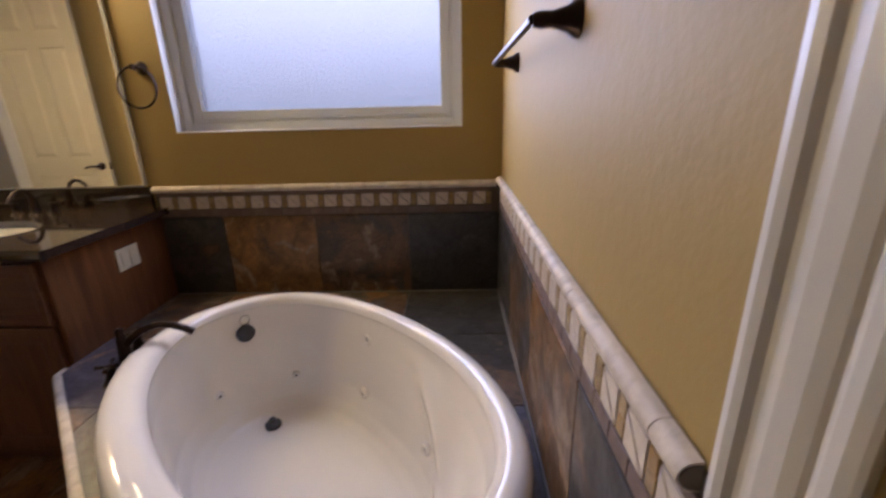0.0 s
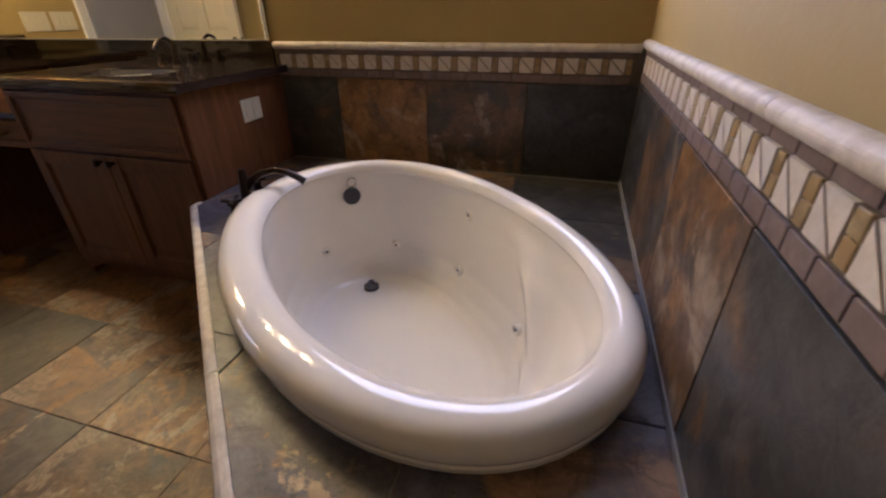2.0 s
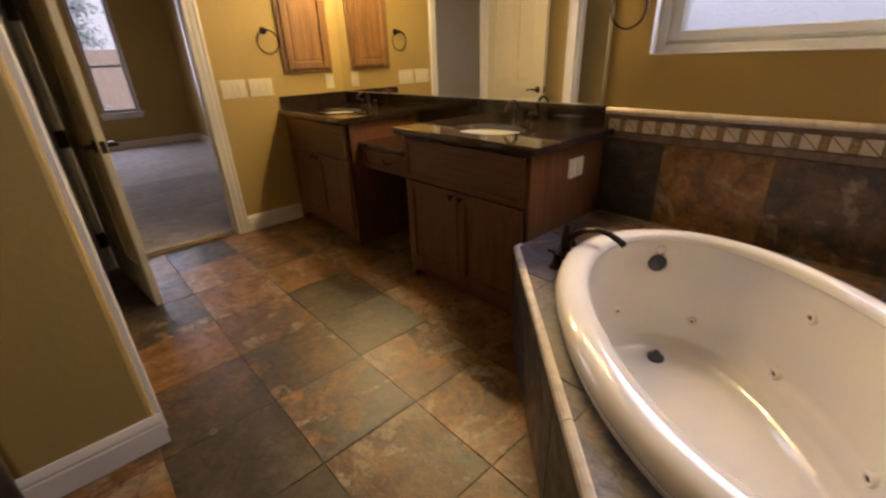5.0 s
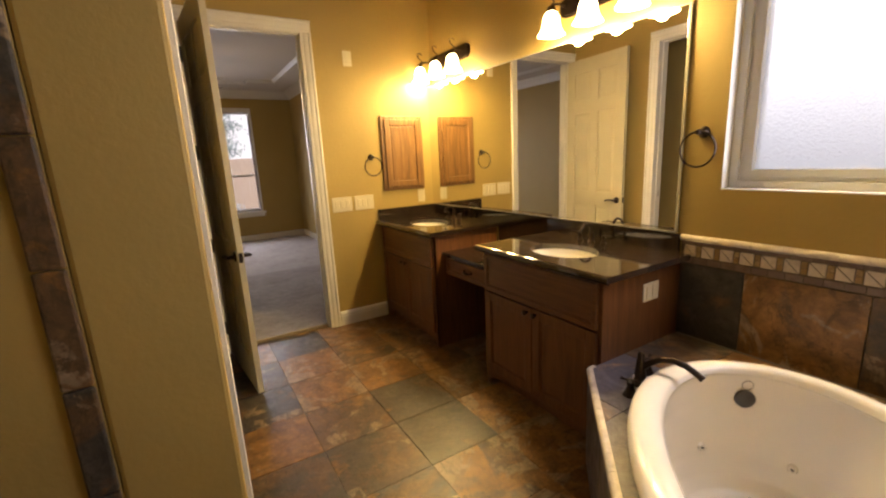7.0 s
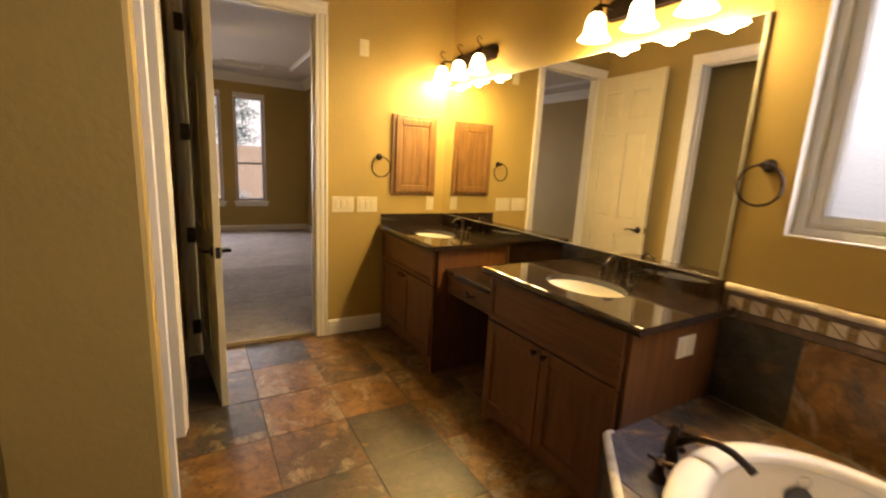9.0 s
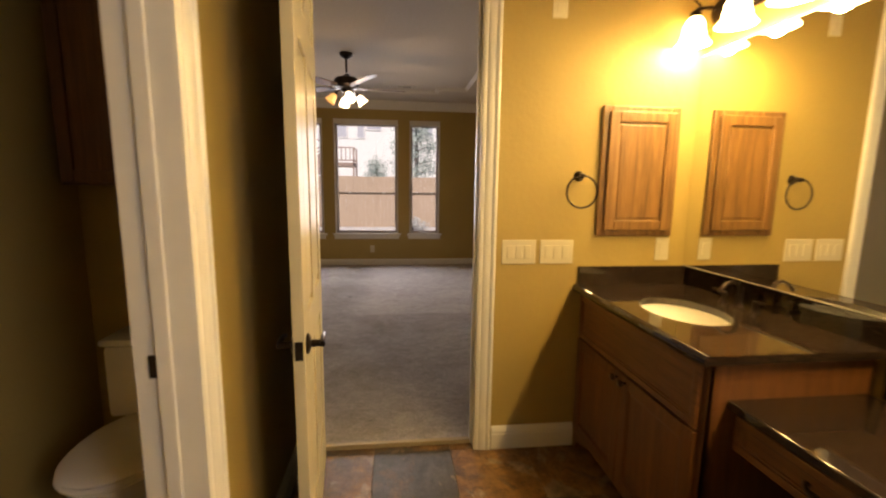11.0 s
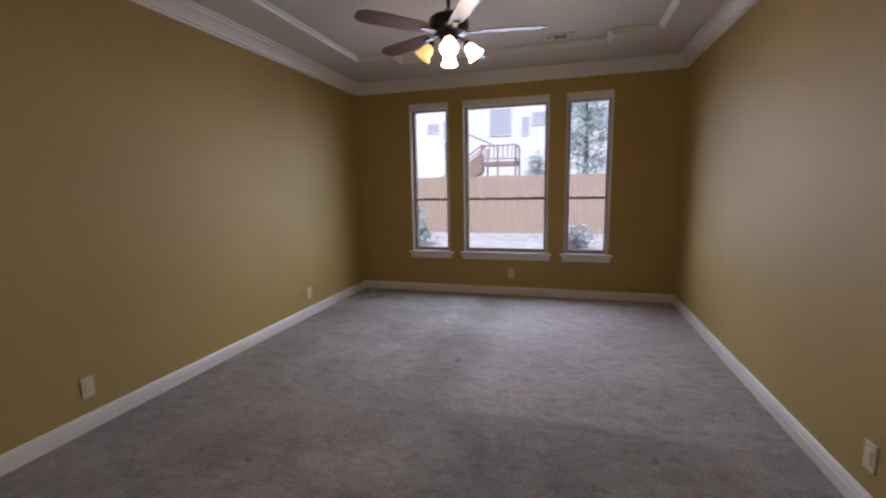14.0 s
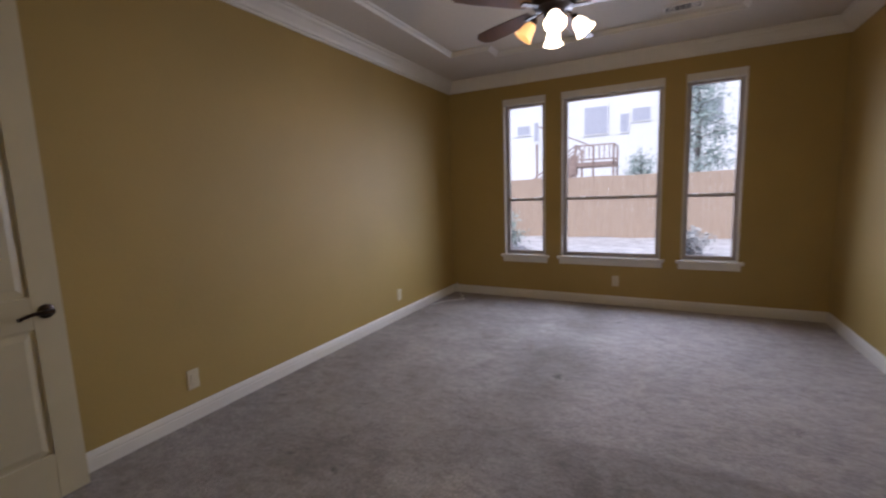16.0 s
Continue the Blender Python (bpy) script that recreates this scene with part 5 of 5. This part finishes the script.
d = tagged(part("cable", tube(bm, pts, 0.006, 6), WHITE, smooth=True), "ivory coaxial cable lying on the carpet corner", "cable")

# ---- outdoors ----
n = Nodes("pale_gravel_ground", 0.9)
n.colour(n.ramp(n.noise(3.5, 6, 0.65), (0.35, (0.34, 0.32, 0.305)), (0.7, (0.55, 0.53, 0.51))))
n.bump(n.noise(20, 4), 0.02, 0.5)
w = boxes("ground", n.mat, [(-400, XB - 0.16, -400, 400, -0.5, -0.16), (XB - 0.16, 400, 0.36, 400, -0.5, -0.16), (XB - 0.16, 400, -400, -4.6, -0.5, -0.16)])
setting(w, "pale gravel ground behind the house", "ground")
FENCE = wood("cedar_fence", (0.37, 0.265, 0.185), (0.50, 0.385, 0.28), 2, 0.8)
d = base("fence", "weathered red cedar privacy fence behind the yard", "fence")
bm = bmesh.new()
PICKET = shared("picket", box(bm, -0.011, 0.011, -0.069, 0.069, -0.15, 1.77, 0.003), FENCE)
for k in range(130):
    y = -11 + k * 0.142
    piece("picket", PICKET, d, Matrix.Translation((-18.4 + 0.006 * math.sin(k * 3.7), y, 0.02 * math.sin(k * 0.5) * 0.5)))
for z in (0.15, 1.45):
    boxes("rail", FENCE, [(-18.46, -18.415, -11, 7.4, z, z + 0.09)], 0, d)
STUCCO = plain("white_stucco", (0.80, 0.79, 0.76), 0.9, var=0.03)
GREYGLASS = plain("grey_window_glass", (0.50, 0.50, 0.54), 0.15, var=0.05)
DECKWOOD = plain("faded_red_deck_wood", (0.36, 0.26, 0.21), 0.8, var=0.15)
d = base("apartment_building", "white stucco three-storey building with windows beyond the fence", "building")
HX = -34.0
boxes("wall", STUCCO, [(HX - 9, HX, -22, 9, -0.3, 11.5)], 0, d)
boxes("roof", DECKWOOD, [(HX - 9.6, HX + 0.6, -22.6, 9.6, 11.5, 11.8)], 0.05, d)
for y, z, wy, hz in ((-5.73, 5.76, 1.4, 1.7), (-3.05, 5.88, 1.0, 0.75), (-4.02, 5.43, 0.45, 1.1), (-9.65, 5.4, 0.28, 1.25), (-10.55, 5.58, 0.85, 0.58), (-6.1, 8.7, 1.5, 1.4), (-3.4, 8.7, 1.2, 1.4), (-9.8, 8.7, 1.2, 1.4), (0.5, 5.7, 1.4, 1.2), (0.5, 8.7, 1.4, 1.4)):
    wn_ = part("window", box(bmesh.new(), HX, HX + 0.06, y - wy / 2 - 0.08, y + wy / 2 + 0.08, z - hz / 2 - 0.08, z + hz / 2 + 0.08), STUCCO, d)
    part("pane", box(bmesh.new(), HX + 0.05, HX + 0.08, y - wy / 2, y + wy / 2, z - hz / 2, z + hz / 2), GREYGLASS, wn_)


def stair_deck():
    top = base("stair_deck", "faded red wooden deck with a closed stair and railing", "deck")
    x0, x1, y0, y1, z = -30.0, -28.0, -5.95, -3.95, 2.78
    boxes("platform", DECKWOOD, [(x0, x1, y0, y1, z - 0.22, z)], 0.01, top)
    for px, py in ((x1, y0 + 0.1), (x1, y1), (x0 + 0.1, y1), (x1, -4.95), (x0 + 0.1, y0 + 0.1)):
        boxes("post", DECKWOOD, [(px - 0.1, px, py - 0.1, py, -0.16, z + 0.86)], 0.005, top)
    for z1 in (0.10, 0.84):
        boxes("rail", DECKWOOD, [(x1 - 0.08, x1 - 0.02, y0, y1, z + z1, z + z1 + 0.07)], 0, top)
        boxes("rail", DECKWOOD, [(x0, x1, y1 - 0.08, y1 - 0.02, z + z1, z + z1 + 0.07)], 0, top)
    for k in range(1, 8):
        if k != 4:
            y = y0 + k * 0.25
            boxes("baluster", DECKWOOD, [(x1 - 0.07, x1 - 0.03, y - 0.03, y + 0.02, z + 0.1, z + 0.86)], 0, top)
    slope = 0.72
    for k in range(12):
        y = y0 - (k + 1) * 0.28
        boxes("stair_step", DECKWOOD, [(x1 - 1.1, x1 - 0.1, y, y + 0.30, z - (k + 1) * 0.2 - 0.05, z - (k + 1) * 0.2)], 0, top)
        for x in (x1 - 0.1, x1 - 1.14):
            bm = bmesh.new()
            box(bm, x, x + 0.04, y, y + 0.272, -0.55, 0.52)
            for v in bm.verts:
                v.co.z += z + slope * (v.co.y - y0)
            part("side_board", bm, DECKWOOD, top)
    for x in (x1 - 0.06, x1 - 1.12):
        bm = bmesh.new()
        tube(bm, [(x, y0 + 0.1, z + 0.95), (x, y0 - 3.4, z + 0.95 - 3.5 * slope)], 0.045, 6)
        part("stair_rail", bm, DECKWOOD, top)
    boxes("post", DECKWOOD, [(x1 - 0.1, x1, -8.05, -7.95, -0.16, 3.95)], 0.005, top)
    bm = bmesh.new()
    tube(bm, [(x1 - 0.06, -7.95, 4.9), (x1 - 0.06, -5.3, 3.72)], 0.035, 6)
    part("upper_rail", bm, DECKWOOD, top)


stair_deck()
LEAF = plain("foliage", (0.44, 0.52, 0.46), 0.6, var=0.3, scale=3)
BARK = plain("bark", (0.24, 0.20, 0.17), 0.9, var=0.3, scale=8)
PALE = plain("pale_sage_foliage", (0.50, 0.50, 0.48), 0.7, var=0.25, scale=4)


def leafy(name, label, category, at, height, spread, trunk, leaf, leaves, seed, size):
    r = random.Random(seed)
    top = base(name, label, category, m=Matrix.Translation(at))
    tips = []
    if trunk:
        bm = bmesh.new()
        tube(bm, [(0, 0, -0.1), (0.05, 0.03, height * 0.3), (-0.04, 0.05, height * 0.6), (0.03, 0, height * 0.92)], [0.14, 0.11, 0.07, 0.02], 8)
        for k in range(16):
            z = height * (0.28 + 0.6 * k / 16)
            a = k * 2.4
            far = spread * (1 - 0.6 * k / 16) * r.uniform(0.6, 1.0)
            tip = (far * math.cos(a), far * math.sin(a), z + far * 0.35)
            tube(bm, [(0, 0, z), (tip[0] * 0.5, tip[1] * 0.5, z + far * 0.25), tip], [0.04, 0.025, 0.008], 5)
            tips += [tip, (tip[0] * 0.6, tip[1] * 0.6, z + far * 0.28)]
        tips.append((0, 0, height * 0.95))
        part("trunk", bm, BARK, top)
    else:
        tips = [(r.uniform(-1, 1) * spread * 0.6, r.uniform(-1, 1) * spread * 0.6, r.uniform(0.15, 0.8) * height) for _ in range(22)]
        bm = bmesh.new()
        for t in tips:
            tube(bm, [(0, 0, -0.05), (t[0] * 0.5, t[1] * 0.5, t[2] * 0.6), t], [0.012, 0.008, 0.003], 4)
        part("stem", bm, BARK, top)
    verts, faces = [], []
    for _ in range(leaves):
        c = Vector(r.choice(tips)) + Vector((r.gauss(0, 1), r.gauss(0, 1), r.gauss(0, 0.8))) * spread * 0.20
        a, b = Vector((r.gauss(0, 1), r.gauss(0, 1), r.gauss(0, 1))).normalized(), Vector((r.gauss(0, 1), r.gauss(0, 1), r.gauss(0, 1))).normalized()
        s = size * r.uniform(0.6, 1.3)
        k = len(verts)
        verts += [c - a * s, c + b * s * 0.4, c + a * s, c - b * s * 0.4]
        faces.append((k, k + 1, k + 2, k + 3))
    data = bpy.data.meshes.new("crown")
    data.from_pydata(verts, [], faces)
    data.materials.append(leaf)
    crown = new("crown", data)
    crown.parent = top
    return top


leafy("tree", "pale green tree beyond the fence", "tree", (-23.0, -0.55, -0.16), 6.4, 1.35, True, LEAF, 4200, 2, 0.085)
leafy("tree", "small green tree beyond the fence beside the deck", "tree", (-23.0, -2.45, -0.16), 3.0, 0.8, True, LEAF, 2200, 5, 0.065)
leafy("shrub", "dense green shrub in front of the fence", "shrub", (-15.0, -5.35, -0.16), 1.15, 0.62, False, LEAF, 2400, 7, 0.05)
leafy("shrub", "pale dry shrub in front of the fence", "shrub", (-15.0, -0.96, -0.16), 0.68, 0.42, False, PALE, 2200, 9, 0.045)
n = Nodes("bright_overcast_distance", 1.0)
n.colour((0.8, 0.8, 0.8))
n.bsdf.inputs["Emission Color"].default_value = (0.95, 0.97, 1.0, 1)
n.bsdf.inputs["Emission Strength"].default_value = 1.6
w = boxes("backdrop", n.mat, [(-75.2, -75, -120, 120, -1, 70)])
setting(w, "white overcast sky far beyond the yard", "sky")
n = Nodes("soft_grey_daylight", 1.0)
n.colour((0.03, 0.03, 0.03))
high = n.tree.nodes.new("ShaderNodeSeparateXYZ")
n.link(n.co, high.inputs[0])
n.link(n.ramp(n.shift(high.outputs["Z"], 0.42, -0.42), (0.0, (0.21, 0.215, 0.225)), (0.34, (0.47, 0.485, 0.505)), (0.62, (1.0, 1.0, 1.0))), n.bsdf.inputs["Emission Color"])
n.bsdf.inputs["Emission Strength"].default_value = 1.8
w = boxes("backdrop", n.mat, [(-6, 6, 3.0, 3.1, 0.2, 6)])
setting(w, "white overcast brightness outside the frosted window", "sky")

# ---- floor tiles ----
bm = bmesh.new()
box(bm, -0.2018, 0.2018, -0.2018, 0.2018, -0.008, 0.0, 0.0012)
FTILES = {key: shared("floor_tile", bm.copy(), mat) for key, mat in (("mixed", SLATE_FLOOR), ("rust", SLATE_RUST), ("tan", SLATE_TAN), ("olive", SLATE_OLIVE), ("grey", SLATE_GREY))}
bm.free()
LAID = {"rust": ((3, 4), (7, 4), (7, 3), (8, 4), (8, 3), (6, 5), (4, 6), (9, 2), (5, 6)), "tan": ((4, 4), (4, 3), (3, 3), (4, 2)),
        "olive": ((5, 4), (6, 4), (6, 3), (5, 3), (3, 2), (2, 3)), "grey": ((4, 5), (5, 5), (2, 5), (8, 5), (3, 5))}
LAID = {spot: key for key, spots in LAID.items() for spot in spots}
for i in range(11):
    for j in range(10):
        x, y = -1.144 + 0.203 + (2 - i) * 0.406, -1.292 + 0.203 + (3 - j) * 0.406
        if not (-4.0 - 0.2 < x < 0.2 and -3.9 < y < 0.2):
            continue
        if x - 0.21 < -4.03:
            boxes("tile", SLATE_FLOOR, [(-4.034, x + 0.2012, y - 0.2012, y + 0.2012, -0.008, 0.0)], 0.0012, FLOOR)
            continue
        r = random.Random(i * 31 + j)
        key = LAID.get((i, j)) or r.choice(("mixed", "mixed", "rust", "olive", "tan"))
        piece("tile", FTILES[key], FLOOR, Matrix.Translation((x, y, r.uniform(-0.0008, 0.0008))) @ Matrix.Rotation(math.pi / 2 * r.randrange(4), 4, "Z"))
